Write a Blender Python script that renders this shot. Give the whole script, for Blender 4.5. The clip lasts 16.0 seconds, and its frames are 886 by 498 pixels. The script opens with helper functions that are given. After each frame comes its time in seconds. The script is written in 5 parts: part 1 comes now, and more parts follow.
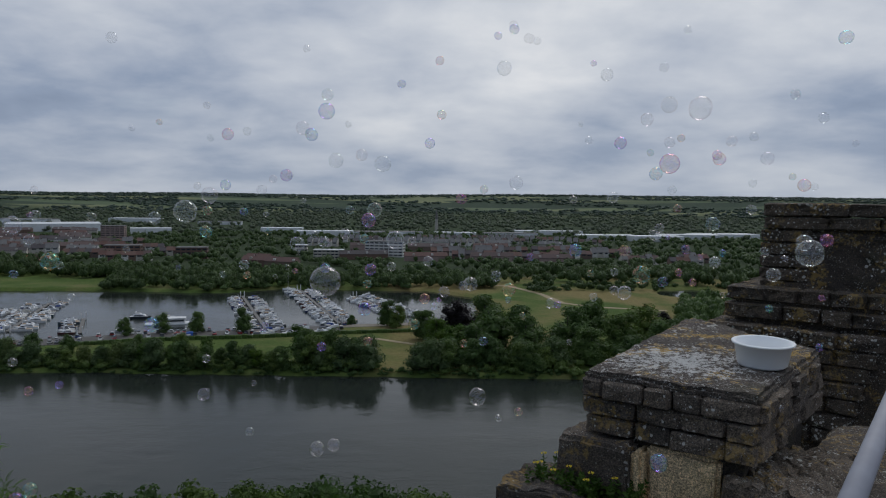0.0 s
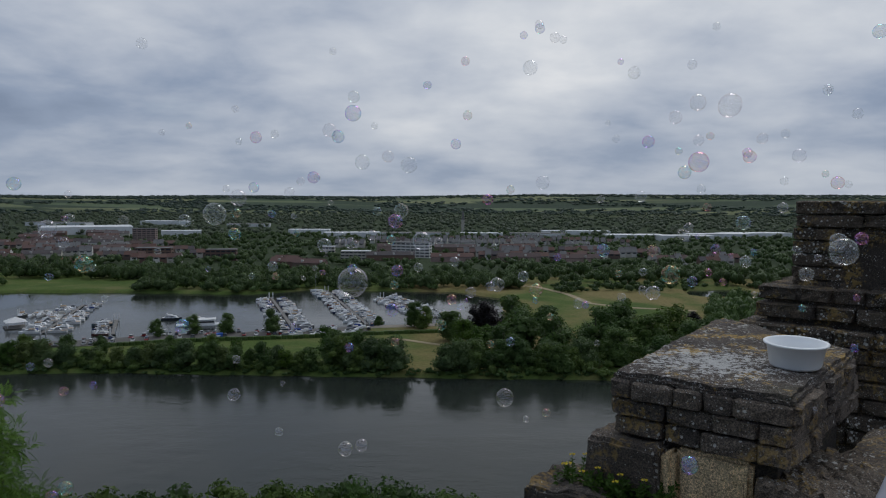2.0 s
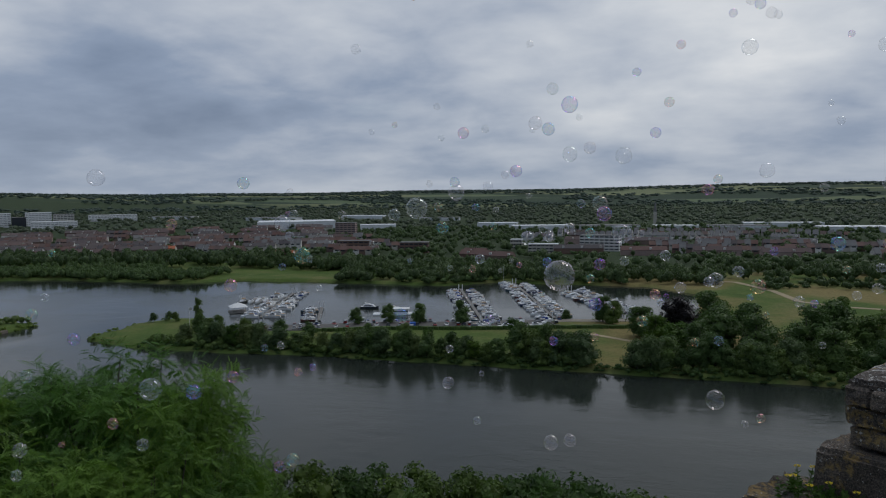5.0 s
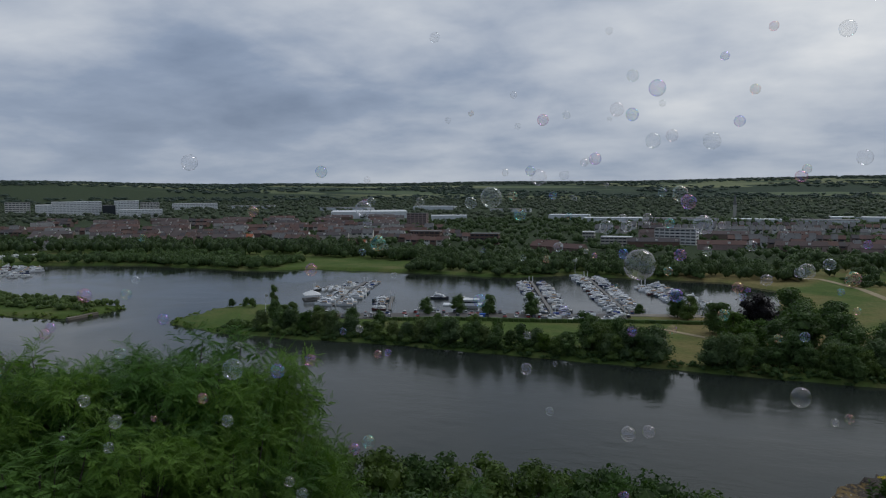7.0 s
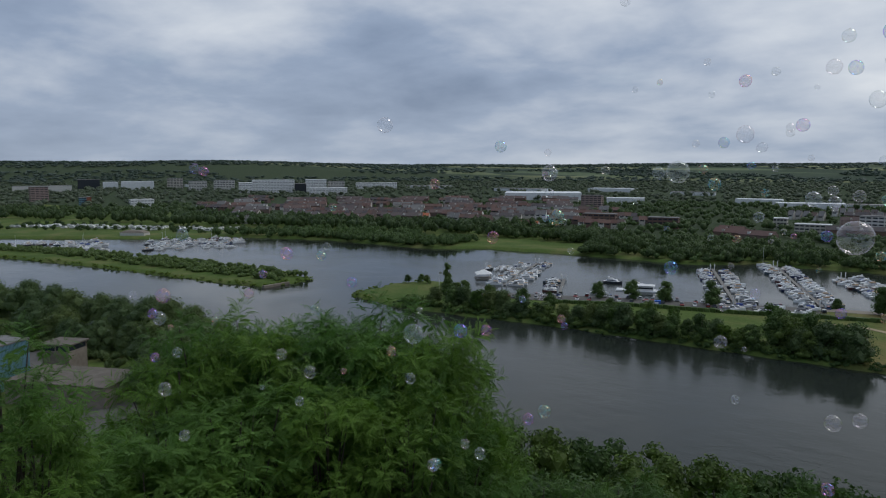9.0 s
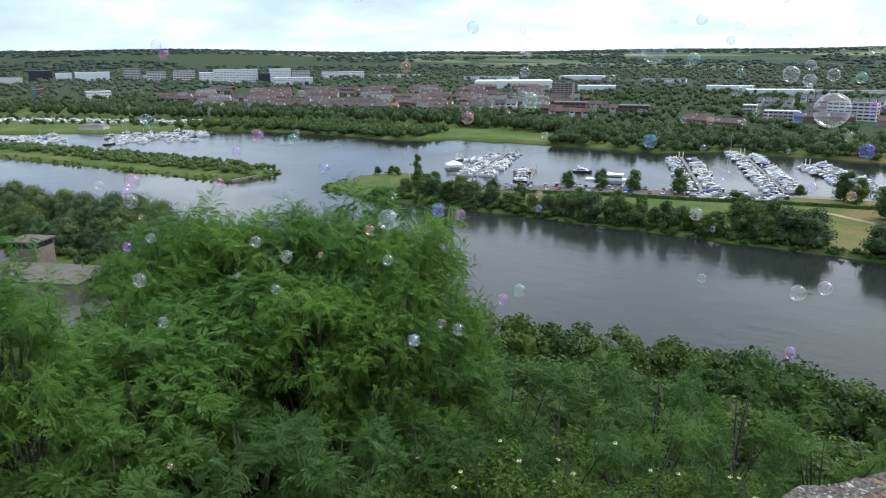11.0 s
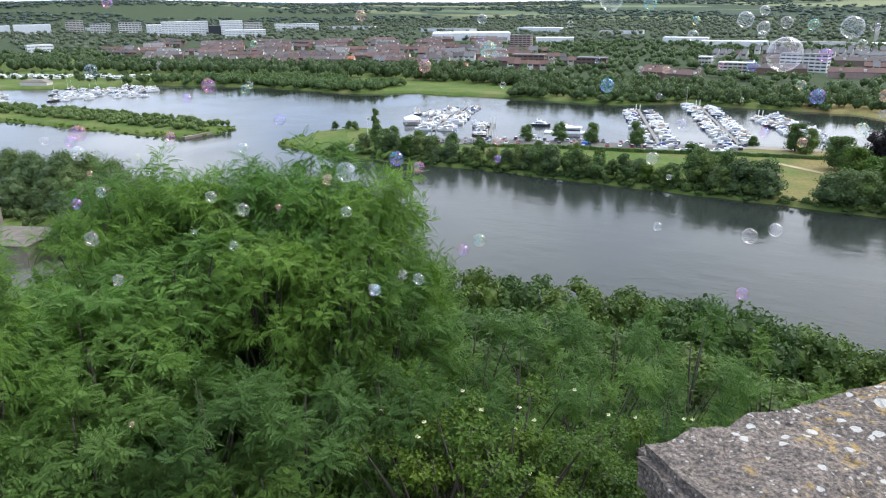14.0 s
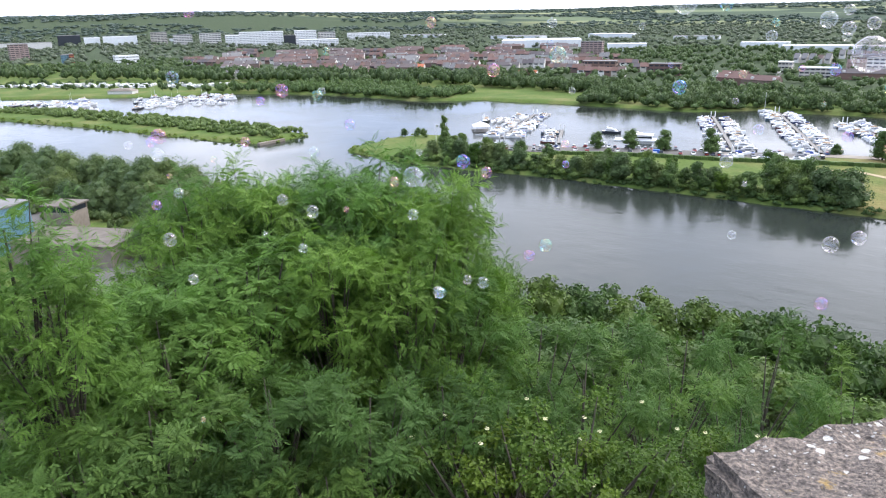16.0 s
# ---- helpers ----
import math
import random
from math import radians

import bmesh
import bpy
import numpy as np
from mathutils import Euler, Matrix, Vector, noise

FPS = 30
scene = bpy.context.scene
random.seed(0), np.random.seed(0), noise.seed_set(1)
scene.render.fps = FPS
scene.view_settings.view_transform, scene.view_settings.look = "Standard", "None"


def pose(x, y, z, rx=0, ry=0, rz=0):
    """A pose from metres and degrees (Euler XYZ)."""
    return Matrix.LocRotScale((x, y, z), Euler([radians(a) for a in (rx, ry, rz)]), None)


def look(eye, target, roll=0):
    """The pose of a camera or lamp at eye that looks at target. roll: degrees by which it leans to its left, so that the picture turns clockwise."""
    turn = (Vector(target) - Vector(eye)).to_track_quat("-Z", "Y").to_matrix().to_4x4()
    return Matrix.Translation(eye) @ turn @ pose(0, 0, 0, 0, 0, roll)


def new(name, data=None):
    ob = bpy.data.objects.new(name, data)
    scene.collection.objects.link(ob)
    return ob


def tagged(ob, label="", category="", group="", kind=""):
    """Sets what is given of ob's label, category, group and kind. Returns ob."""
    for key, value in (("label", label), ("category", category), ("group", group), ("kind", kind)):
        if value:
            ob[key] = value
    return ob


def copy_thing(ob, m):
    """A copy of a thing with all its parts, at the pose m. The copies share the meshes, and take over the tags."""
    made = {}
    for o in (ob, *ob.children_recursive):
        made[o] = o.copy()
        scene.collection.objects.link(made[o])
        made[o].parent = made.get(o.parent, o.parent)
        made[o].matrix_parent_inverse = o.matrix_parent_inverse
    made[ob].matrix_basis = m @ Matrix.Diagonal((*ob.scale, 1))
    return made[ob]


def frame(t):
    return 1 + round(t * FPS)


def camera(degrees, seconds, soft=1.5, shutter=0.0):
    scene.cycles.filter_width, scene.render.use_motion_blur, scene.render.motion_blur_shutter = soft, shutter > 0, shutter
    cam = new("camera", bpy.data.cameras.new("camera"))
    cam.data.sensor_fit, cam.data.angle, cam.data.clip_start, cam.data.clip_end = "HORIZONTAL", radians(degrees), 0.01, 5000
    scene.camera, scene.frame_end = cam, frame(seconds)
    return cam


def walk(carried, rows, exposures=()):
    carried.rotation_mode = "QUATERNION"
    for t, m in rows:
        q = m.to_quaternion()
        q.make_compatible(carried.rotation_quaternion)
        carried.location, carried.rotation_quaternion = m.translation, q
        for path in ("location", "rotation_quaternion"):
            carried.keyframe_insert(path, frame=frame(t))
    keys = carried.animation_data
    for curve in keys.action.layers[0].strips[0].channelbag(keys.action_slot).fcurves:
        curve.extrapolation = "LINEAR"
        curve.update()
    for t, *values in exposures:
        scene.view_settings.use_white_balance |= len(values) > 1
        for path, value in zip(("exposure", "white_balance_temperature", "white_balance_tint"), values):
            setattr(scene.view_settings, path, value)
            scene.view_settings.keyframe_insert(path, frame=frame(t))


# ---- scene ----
# The eye stands on a castle terrace, EYE metres over the river; it hardly moves, and turns.
cam = camera(63.06, 16.0, soft=1.15)
EYE = 65.0
# seconds, x, y, z off the first eye, yaw, pitch, roll
ROWS = [
    (0.0, 0.0, 0.0, 0.0, 0.0, -4.0, -0.71),
    (0.5, 0.0, 0.0, 0.0, 0.38, -4.23, -1.05),
    (1.0, 0.0, 0.0, 0.0, 0.71, -3.7, -0.38),
    (1.5, 0.0, 0.0, 0.0, 1.41, -3.72, -0.31),
    (2.0, 0.0, 0.0, 0.0, 2.08, -3.96, -0.24),
    (2.5, -0.018, 0.0, 0.0, 5.44, -4.33, -0.17),
    (3.0, -0.035, 0.0, 0.0, 9.33, -4.28, 0.27),
    (3.5, -0.053, 0.0, 0.0, 12.31, -4.27, 0.52),
    (4.0, -0.07, 0.0, 0.0, 14.05, -4.5, 0.61),
    (6.5, -0.11, -0.02, 0.0, 20.31, -4.35, 0.56),
    (7.0, -0.12, -0.027, -0.02, 22.46, -5.1, 0.42),
    (7.5, -0.13, -0.033, -0.04, 27.85, -5.44, 0.22),
    (8.0, -0.14, -0.04, -0.06, 29.04, -5.83, 0.17),
    (8.5, -0.155, -0.045, -0.077, 32.92, -5.75, -0.14),
    (9.0, -0.17, -0.05, -0.095, 36.15, -6.53, 0.09),
    (9.5, -0.185, -0.055, -0.113, 36.87, -8.68, 0.14),
    (10.0, -0.2, -0.06, -0.13, 36.18, -11.6, 0.49),
    (12.5, -0.2, -0.06, -0.17, 30.48, -16.65, 0.05),
    (13.0, -0.199, -0.06, -0.174, 29.76, -16.77, -0.1),
    (13.5, -0.197, -0.06, -0.179, 28.96, -16.89, 0.11),
    (14.0, -0.196, -0.06, -0.183, 30.43, -18.71, 0.47),
    (14.5, -0.194, -0.06, -0.187, 32.34, -20.42, 0.73),
    (15.0, -0.193, -0.06, -0.191, 33.58, -20.93, 0.63),
    (15.5, -0.191, -0.06, -0.196, 35.28, -19.93, 0.97),
    (16.0, -0.19, -0.06, -0.2, 35.72, -18.08, 1.23),
]
walk(cam, [(t, pose(x, y, EYE + z, 90 + pitch, roll, yaw)) for t, x, y, z, yaw, pitch, roll in ROWS],
     exposures=[(0.0, -0.05, 6500, 10), (6.5, -0.1, 6500, 9), (8.5, 0.1, 6450, 9), (9.5, 0.3, 6500, 8), (10.2, 0.9, 6450, 7), (12.3, 1.8, 6300, 6), (13.5, 1.82, 6350, 7), (14.5, 2.15, 6700, 15), (15.5, 2.25, 6700, 16), (16.0, 2.25, 6600, 15)])


# ---- sky and light ----
def ramp(nt, stops, fac):
    node = nt.nodes.new("ShaderNodeValToRGB")
    els = node.color_ramp.elements
    while len(els) < len(stops):
        els.new(0.5)
    for el, (p, c) in zip(els, stops):
        el.position, el.color = p, (*c, 1)
    nt.links.new(fac, node.inputs[0])
    return node.outputs[0]


def math_node(nt, op, a, b=0.0, c=None):
    node = nt.nodes.new("ShaderNodeMath")
    node.operation = op
    for i, v in enumerate((a, b) if c is None else (a, b, c)):
        if isinstance(v, (int, float)):
            node.inputs[i].default_value = v
        else:
            nt.links.new(v, node.inputs[i])
    return node.outputs[0]


def noise_node(nt, vec, scale, detail=5.0, rough=0.55, warp=0.0):
    node = nt.nodes.new("ShaderNodeTexNoise")
    for k, v in (("Scale", scale), ("Detail", detail), ("Roughness", rough), ("Distortion", warp)):
        node.inputs[k].default_value = v
    if vec is not None:
        nt.links.new(vec, node.inputs["Vector"])
    return node.outputs["Fac"]


def mix_col(nt, fac, a, b, blend="MIX"):
    node = nt.nodes.new("ShaderNodeMix")
    node.data_type, node.blend_type = "RGBA", blend
    for sock, v in ((node.inputs[0], fac), (node.inputs[6], a), (node.inputs[7], b)):
        if isinstance(v, (int, float)):
            sock.default_value = v
        elif isinstance(v, tuple):
            sock.default_value = (*v, 1)
        else:
            nt.links.new(v, sock)
    return node.outputs[2]


SUN_AZ, SUN_EL = radians(-25), radians(48)      # behind the clouds, ahead to the right
world = bpy.data.worlds.new("sky")
scene.world = world
world.use_nodes = True
wt = world.node_tree
wt.nodes.clear()
geo = wt.nodes.new("ShaderNodeTexCoord").outputs["Generated"]
sep = wt.nodes.new("ShaderNodeSeparateXYZ")
wt.links.new(geo, sep.inputs[0])
up = math_node(wt, "ADD", math_node(wt, "MAXIMUM", sep.outputs[2], 0.0), 0.24)
flat = wt.nodes.new("ShaderNodeCombineXYZ")
wt.links.new(math_node(wt, "DIVIDE", sep.outputs[0], up), flat.inputs[0])
wt.links.new(math_node(wt, "DIVIDE", sep.outputs[1], up), flat.inputs[1])
big = noise_node(wt, flat.outputs[0], 0.62, 2.0, 0.45, 0.15)
fine = noise_node(wt, flat.outputs[0], 2.3, 6.0, 0.52, 0.12)
cover = math_node(wt, "ADD", math_node(wt, "MULTIPLY", big, 0.62), math_node(wt, "MULTIPLY", fine, 0.38))
toward = wt.nodes.new("ShaderNodeVectorMath")
toward.operation = "DOT_PRODUCT"
wt.links.new(geo, toward.inputs[0])
toward.inputs[1].default_value = (math.sin(-SUN_AZ) * math.cos(SUN_EL), math.cos(SUN_AZ) * math.cos(SUN_EL), math.sin(SUN_EL))
lit = math_node(wt, "ADD", cover, math_node(wt, "MULTIPLY_ADD", toward.outputs["Value"], 0.24, -0.035))
cloud = ramp(wt, [(0.40, (0.17, 0.225, 0.33)), (0.51, (0.27, 0.335, 0.455)), (0.60, (0.45, 0.50, 0.59)), (0.70, (0.63, 0.665, 0.72)), (0.84, (0.90, 0.90, 0.90))], lit)
low = ramp(wt, [(0.0, (1, 1, 1)), (0.05, (0.6, 0.6, 0.6)), (0.16, (0, 0, 0))], sep.outputs[2])
cloud = mix_col(wt, math_node(wt, "MULTIPLY", low, 0.55), cloud, (0.36, 0.41, 0.49))
nish = wt.nodes.new("ShaderNodeTexSky")
nish.sky_type, nish.sun_disc, nish.sun_elevation, nish.sun_rotation = "NISHITA", False, SUN_EL, -SUN_AZ
blue = wt.nodes.new("ShaderNodeVectorMath")
blue.operation = "SCALE"
wt.links.new(nish.outputs[0], blue.inputs[0])
blue.inputs["Scale"].default_value = 0.09
gap = ramp(wt, [(0.0, (0, 0, 0)), (0.60, (0, 0, 0)), (0.68, (0.7, 0.7, 0.7)), (1.0, (0.7, 0.7, 0.7))], noise_node(wt, flat.outputs[0], 0.9, 4.0, 0.5, 0.3))
back = wt.nodes.new("ShaderNodeBackground")
high = ramp(wt, [(0.09, (0, 0, 0)), (0.18, (1, 1, 1))], sep.outputs[2])
wt.links.new(mix_col(wt, math_node(wt, "MULTIPLY", gap, high), cloud, blue.outputs[0]), back.inputs[0])
back.inputs[1].default_value = 1.0
wt.links.new(back.outputs[0], wt.nodes.new("ShaderNodeOutputWorld").inputs[0])

sun = new("sun", bpy.data.lights.new("sun", "SUN"))
sun.data.energy, sun.data.angle, sun.data.color = 0.55, radians(24), (1.0, 0.97, 0.92)
sun.matrix_basis = look((0, 0, 300), (-300 * math.sin(-SUN_AZ) * math.cos(SUN_EL), -300 * math.cos(SUN_AZ) * math.cos(SUN_EL), 300 - 300 * math.sin(SUN_EL)))


# ---- materials ----
def material(name):
    m = bpy.data.materials.new(name)
    m.use_nodes = True
    nt = m.node_tree
    return m, nt, nt.nodes["Principled BSDF"]


def bump(nt, bsdf, height, strength, dist):
    node = nt.nodes.new("ShaderNodeBump")
    node.inputs["Strength"].default_value, node.inputs["Distance"].default_value = strength, dist
    nt.links.new(height, node.inputs["Height"])
    nt.links.new(node.outputs[0], bsdf.inputs["Normal"])


def coords(nt):
    return nt.nodes.new("ShaderNodeTexCoord").outputs["Object"]


def position(nt):
    return nt.nodes.new("ShaderNodeNewGeometry").outputs["Position"]


def plain(name, col, rough=0.6, metal=0.0, vary=0.12, scale=6.0, each=0.0, dirt=(0.5, 0.48, 0.44)):
    """Painted, moulded or rendered stuff: a slight mottling and soiling; each: how far one copy differs from the next."""
    m, nt, b = material(name)
    n = noise_node(nt, coords(nt), scale, 5.0, 0.6)
    c = mix_col(nt, ramp(nt, [(0.35, (0, 0, 0)), (0.75, (vary, vary, vary))], n), col, tuple(a * d for a, d in zip(col, dirt)))
    if each:
        rnd = nt.nodes.new("ShaderNodeObjectInfo").outputs["Random"]
        c = mix_col(nt, 1.0, c, ramp(nt, [(0.0, (1 - each,) * 3), (1.0, (1 + each * 0.3,) * 3)], rnd), "MULTIPLY")
    nt.links.new(c, b.inputs["Base Color"])
    b.inputs["Roughness"].default_value, b.inputs["Metallic"].default_value = rough, metal
    return m


def choice(name, cols, rough=0.6):
    """One of several colours for each copy, with mottling."""
    m, nt, b = material(name)
    rnd = nt.nodes.new("ShaderNodeObjectInfo").outputs["Random"]
    r = nt.nodes.new("ShaderNodeValToRGB")
    r.color_ramp.interpolation = "CONSTANT"
    els = r.color_ramp.elements
    while len(els) < len(cols):
        els.new(0.5)
    for i, (el, c) in enumerate(zip(els, cols)):
        el.position, el.color = i / len(cols), (*c, 1)
    nt.links.new(rnd, r.inputs[0])
    n = noise_node(nt, position(nt), 1.3, 5.0, 0.65)
    c = mix_col(nt, 1.0, r.outputs[0], ramp(nt, [(0.3, (0.75, 0.75, 0.75)), (0.7, (1.1, 1.08, 1.05))], n), "MULTIPLY")
    nt.links.new(c, b.inputs["Base Color"])
    b.inputs["Roughness"].default_value = rough
    return m


def foliage(name, dark, light, glow=0.25, gloss=0.45, grain=0.4):
    """Leaves: each differs a little, light shines through."""
    m, nt, b = material(name)
    g = nt.nodes.new("ShaderNodeNewGeometry")
    n = noise_node(nt, g.outputs["Position"], 0.35, 3.0, 0.6)
    f = math_node(nt, "ADD", math_node(nt, "MULTIPLY", g.outputs["Random Per Island"], grain), math_node(nt, "MULTIPLY_ADD", n, 1.25, -0.12 - grain / 2))
    c = ramp(nt, [(0.0, dark), (1.0, light)], f)
    rnd = nt.nodes.new("ShaderNodeObjectInfo").outputs["Random"]
    c = mix_col(nt, 1.0, c, ramp(nt, [(0.0, (0.72, 0.78, 0.8)), (0.5, (1, 1, 1)), (1.0, (1.25, 1.12, 0.9))], rnd), "MULTIPLY")
    nt.links.new(c, b.inputs["Base Color"])
    b.inputs["Roughness"].default_value = gloss
    b.inputs["Specular IOR Level"].default_value = 0.16
    t = nt.nodes.new("ShaderNodeBsdfTranslucent")
    nt.links.new(mix_col(nt, 1.0, c, (1.0, 1.2, 0.7), "MULTIPLY"), t.inputs[0])
    mx = nt.nodes.new("ShaderNodeMixShader")
    mx.inputs[0].default_value = glow
    nt.links.new(b.outputs[0], mx.inputs[1])
    nt.links.new(t.outputs[0], mx.inputs[2])
    nt.links.new(mx.outputs[0], nt.nodes["Material Output"].inputs[0])
    return m


def stone(name, base, moss=0.35, spots=0.5, orange=0.15, rel=1.0, patch=None):
    """Weathered marlstone: dark crust, pale and orange lichen."""
    m, nt, b = material(name)
    p = position(nt)
    n1, n2, n3 = noise_node(nt, p, 3.0, 6.0, 0.65), noise_node(nt, p, 22.0, 6.0, 0.7), noise_node(nt, p, 120.0, 4.0, 0.7)
    c = mix_col(nt, ramp(nt, [(0.35, (0, 0, 0)), (0.68, (1, 1, 1))], n1), base, tuple(v * 0.42 for v in base))
    c = mix_col(nt, ramp(nt, [(0.42, (0, 0, 0)), (0.62, (0.75, 0.75, 0.75))], n2), c, tuple(v * 0.5 for v in base))
    c = mix_col(nt, 1.0, c, ramp(nt, [(0.34, (0.28, 0.27, 0.26)), (0.5, (1, 1, 1)), (0.64, (2.2, 2.1, 1.95))], n3), "MULTIPLY")
    rnd = nt.nodes.new("ShaderNodeObjectInfo").outputs["Random"]
    c = mix_col(nt, 1.0, c, ramp(nt, [(0.0, (0.7, 0.7, 0.72)), (1.0, (1.25, 1.2, 1.12))], rnd), "MULTIPLY")
    o = math_node(nt, "MULTIPLY", noise_node(nt, p, 4.3, 3.0, 0.5), noise_node(nt, p, 34.0, 4.0, 0.7))
    c = mix_col(nt, ramp(nt, [(0.29, (0, 0, 0)), (0.36, (orange * 2,) * 3)], o), c, (0.42, 0.27, 0.07))
    v = nt.nodes.new("ShaderNodeTexVoronoi")
    v.inputs["Scale"].default_value = 26.0
    nt.links.new(p, v.inputs["Vector"])
    size = math_node(nt, "MULTIPLY_ADD", noise_node(nt, p, 2.3, 4.0, 0.6), 2.6, -1.08)
    spot = math_node(nt, "LESS_THAN", math_node(nt, "ADD", v.outputs["Distance"], math_node(nt, "MULTIPLY_ADD", n2, 0.9, -0.42)), math_node(nt, "MULTIPLY", size, spots * 1.5))
    v2 = nt.nodes.new("ShaderNodeTexVoronoi")
    v2.inputs["Scale"].default_value = 62.0
    nt.links.new(p, v2.inputs["Vector"])
    dots = math_node(nt, "LESS_THAN", math_node(nt, "ADD", v2.outputs["Distance"], math_node(nt, "MULTIPLY_ADD", n3, 0.5, -0.25)), math_node(nt, "MULTIPLY", math_node(nt, "MULTIPLY_ADD", noise_node(nt, p, 9.0, 3.0, 0.6), 1.4, -0.45), spots * 1.6))
    crust = mix_col(nt, n3, (0.70, 0.69, 0.64), (0.34, 0.33, 0.30))
    c = mix_col(nt, math_node(nt, "MULTIPLY", math_node(nt, "MAXIMUM", math_node(nt, "MULTIPLY", spot, 0.85), math_node(nt, "MULTIPLY", dots, 0.6)), 1.0), c, crust)
    c = mix_col(nt, ramp(nt, [(0.58, (0, 0, 0)), (0.72, (moss,) * 3)], noise_node(nt, p, 1.7, 5.0, 0.6)), c, (0.06, 0.07, 0.025))
    if patch:
        far = nt.nodes.new("ShaderNodeVectorMath")
        far.operation = "DISTANCE"
        nt.links.new(p, far.inputs[0])
        far.inputs[1].default_value = patch[0]
        body = math_node(nt, "ADD", math_node(nt, "DIVIDE", far.outputs["Value"], patch[1]), math_node(nt, "MULTIPLY_ADD", noise_node(nt, p, 24.0, 6.0, 0.8), 5.5, -2.6))
        c = mix_col(nt, ramp(nt, [(0.40, (0.75, 0.75, 0.75)), (0.55, (0, 0, 0))], body), c, (0.62, 0.62, 0.60))
    nt.links.new(c, b.inputs["Base Color"])
    b.inputs["Roughness"].default_value = 0.92
    h = math_node(nt, "ADD", math_node(nt, "ADD", math_node(nt, "MULTIPLY", n1, 0.8), math_node(nt, "MULTIPLY", n2, 0.6)), math_node(nt, "MULTIPLY", n3, 0.22))
    bump(nt, b, h, 0.9 * rel, 0.03)
    return m


M = {}
M["leaf_bank"] = foliage("leaf_bank", (0.044, 0.08, 0.026), (0.135, 0.205, 0.06))
M["leaf_willow"] = foliage("leaf_willow", (0.05, 0.085, 0.034), (0.14, 0.195, 0.075))
M["leaf_bright"] = foliage("leaf_bright", (0.035, 0.07, 0.015), (0.10, 0.18, 0.03))
M["leaf_copper"] = foliage("leaf_copper", (0.008, 0.008, 0.009), (0.017, 0.013, 0.015), 0.1)
M["leaf_far"] = foliage("leaf_far", (0.044, 0.074, 0.030), (0.122, 0.172, 0.062))
# farthest leaves: aerial haze put into the colour, paler and bluer
M["leaf_hazed"] = foliage("leaf_hazed", (0.07, 0.098, 0.08), (0.105, 0.138, 0.105))
M["leaf_ash"] = foliage("leaf_ash", (0.022, 0.064, 0.015), (0.17, 0.31, 0.066), 0.32, 0.5, 0.2)
# young ash leaf; its darker tone also stands for shade on low saplings
M["leaf_young_shaded"] = foliage("leaf_young_shaded", (0.028, 0.068, 0.02), (0.14, 0.245, 0.055), 0.28, 0.5, 0.2)
M["leaf_maple"] = foliage("leaf_maple", (0.03, 0.06, 0.018), (0.105, 0.17, 0.042), 0.25, 0.5, 0.45)
M["leaf_elder"] = foliage("leaf_elder", (0.025, 0.06, 0.010), (0.13, 0.21, 0.034), 0.3, 0.45, 0.4)
M["flower_cream"] = plain("flower_cream", (0.75, 0.72, 0.45), 0.8)
M["flower_yellow"] = plain("flower_yellow", (0.80, 0.62, 0.03), 0.7)
M["leaf_scrub"] = foliage("leaf_scrub", (0.06, 0.10, 0.036), (0.165, 0.235, 0.08))
M["reed"] = foliage("reed", (0.07, 0.12, 0.025), (0.16, 0.24, 0.06))
M["bark"] = plain("bark", (0.05, 0.042, 0.03), 0.9, vary=0.7, scale=9.0)
M["hull"] = plain("hull", (0.86, 0.87, 0.88), 0.25, vary=0.1, each=0.25)
M["hull_blue"] = choice("hull_blue", [(0.03, 0.05, 0.14), (0.03, 0.035, 0.05), (0.10, 0.03, 0.03), (0.05, 0.09, 0.12)], 0.3)
M["deck"] = choice("deck", [(0.70, 0.69, 0.66), (0.78, 0.78, 0.78), (0.40, 0.27, 0.15), (0.72, 0.70, 0.64)], 0.5)
M["cover"] = choice("cover", [(0.03, 0.07, 0.28), (0.04, 0.05, 0.10), (0.55, 0.53, 0.48), (0.16, 0.17, 0.19)], 0.8)
M["glass_dark"] = plain("glass_dark", (0.02, 0.024, 0.028), 0.08, vary=0.05)
M["car"] = choice("car", [(0.55, 0.56, 0.57), (0.03, 0.03, 0.035), (0.10, 0.11, 0.13), (0.72, 0.72, 0.72), (0.05, 0.08, 0.20), (0.25, 0.03, 0.03), (0.2, 0.21, 0.22)], 0.25)
M["rubber"] = plain("rubber", (0.02, 0.02, 0.02), 0.85)
M["wood_grey"] = plain("wood_grey", (0.20, 0.19, 0.175), 0.85, vary=0.5, scale=3.0)
M["white_paint"] = plain("white_paint", (0.78, 0.78, 0.77), 0.5, vary=0.25, scale=0.6)
M["caravan"] = plain("caravan", (0.76, 0.76, 0.74), 0.35, vary=0.15, scale=1.0, each=0.2)
M["brick_pale"] = plain("brick_pale", (0.34, 0.25, 0.225), 0.9, vary=0.5, scale=0.3)
M["tiles_town"] = choice("tiles_town", [(0.135, 0.108, 0.104), (0.16, 0.125, 0.118), (0.115, 0.10, 0.10), (0.165, 0.115, 0.104), (0.15, 0.13, 0.128)], 0.85)
M["brick"] = choice("brick", [(0.15, 0.092, 0.077), (0.18, 0.115, 0.09), (0.14, 0.10, 0.088), (0.20, 0.145, 0.12), (0.15, 0.105, 0.092)], 0.9)
M["house_white"] = choice("house_white", [(0.62, 0.61, 0.58), (0.70, 0.69, 0.66), (0.50, 0.47, 0.42)], 0.85)
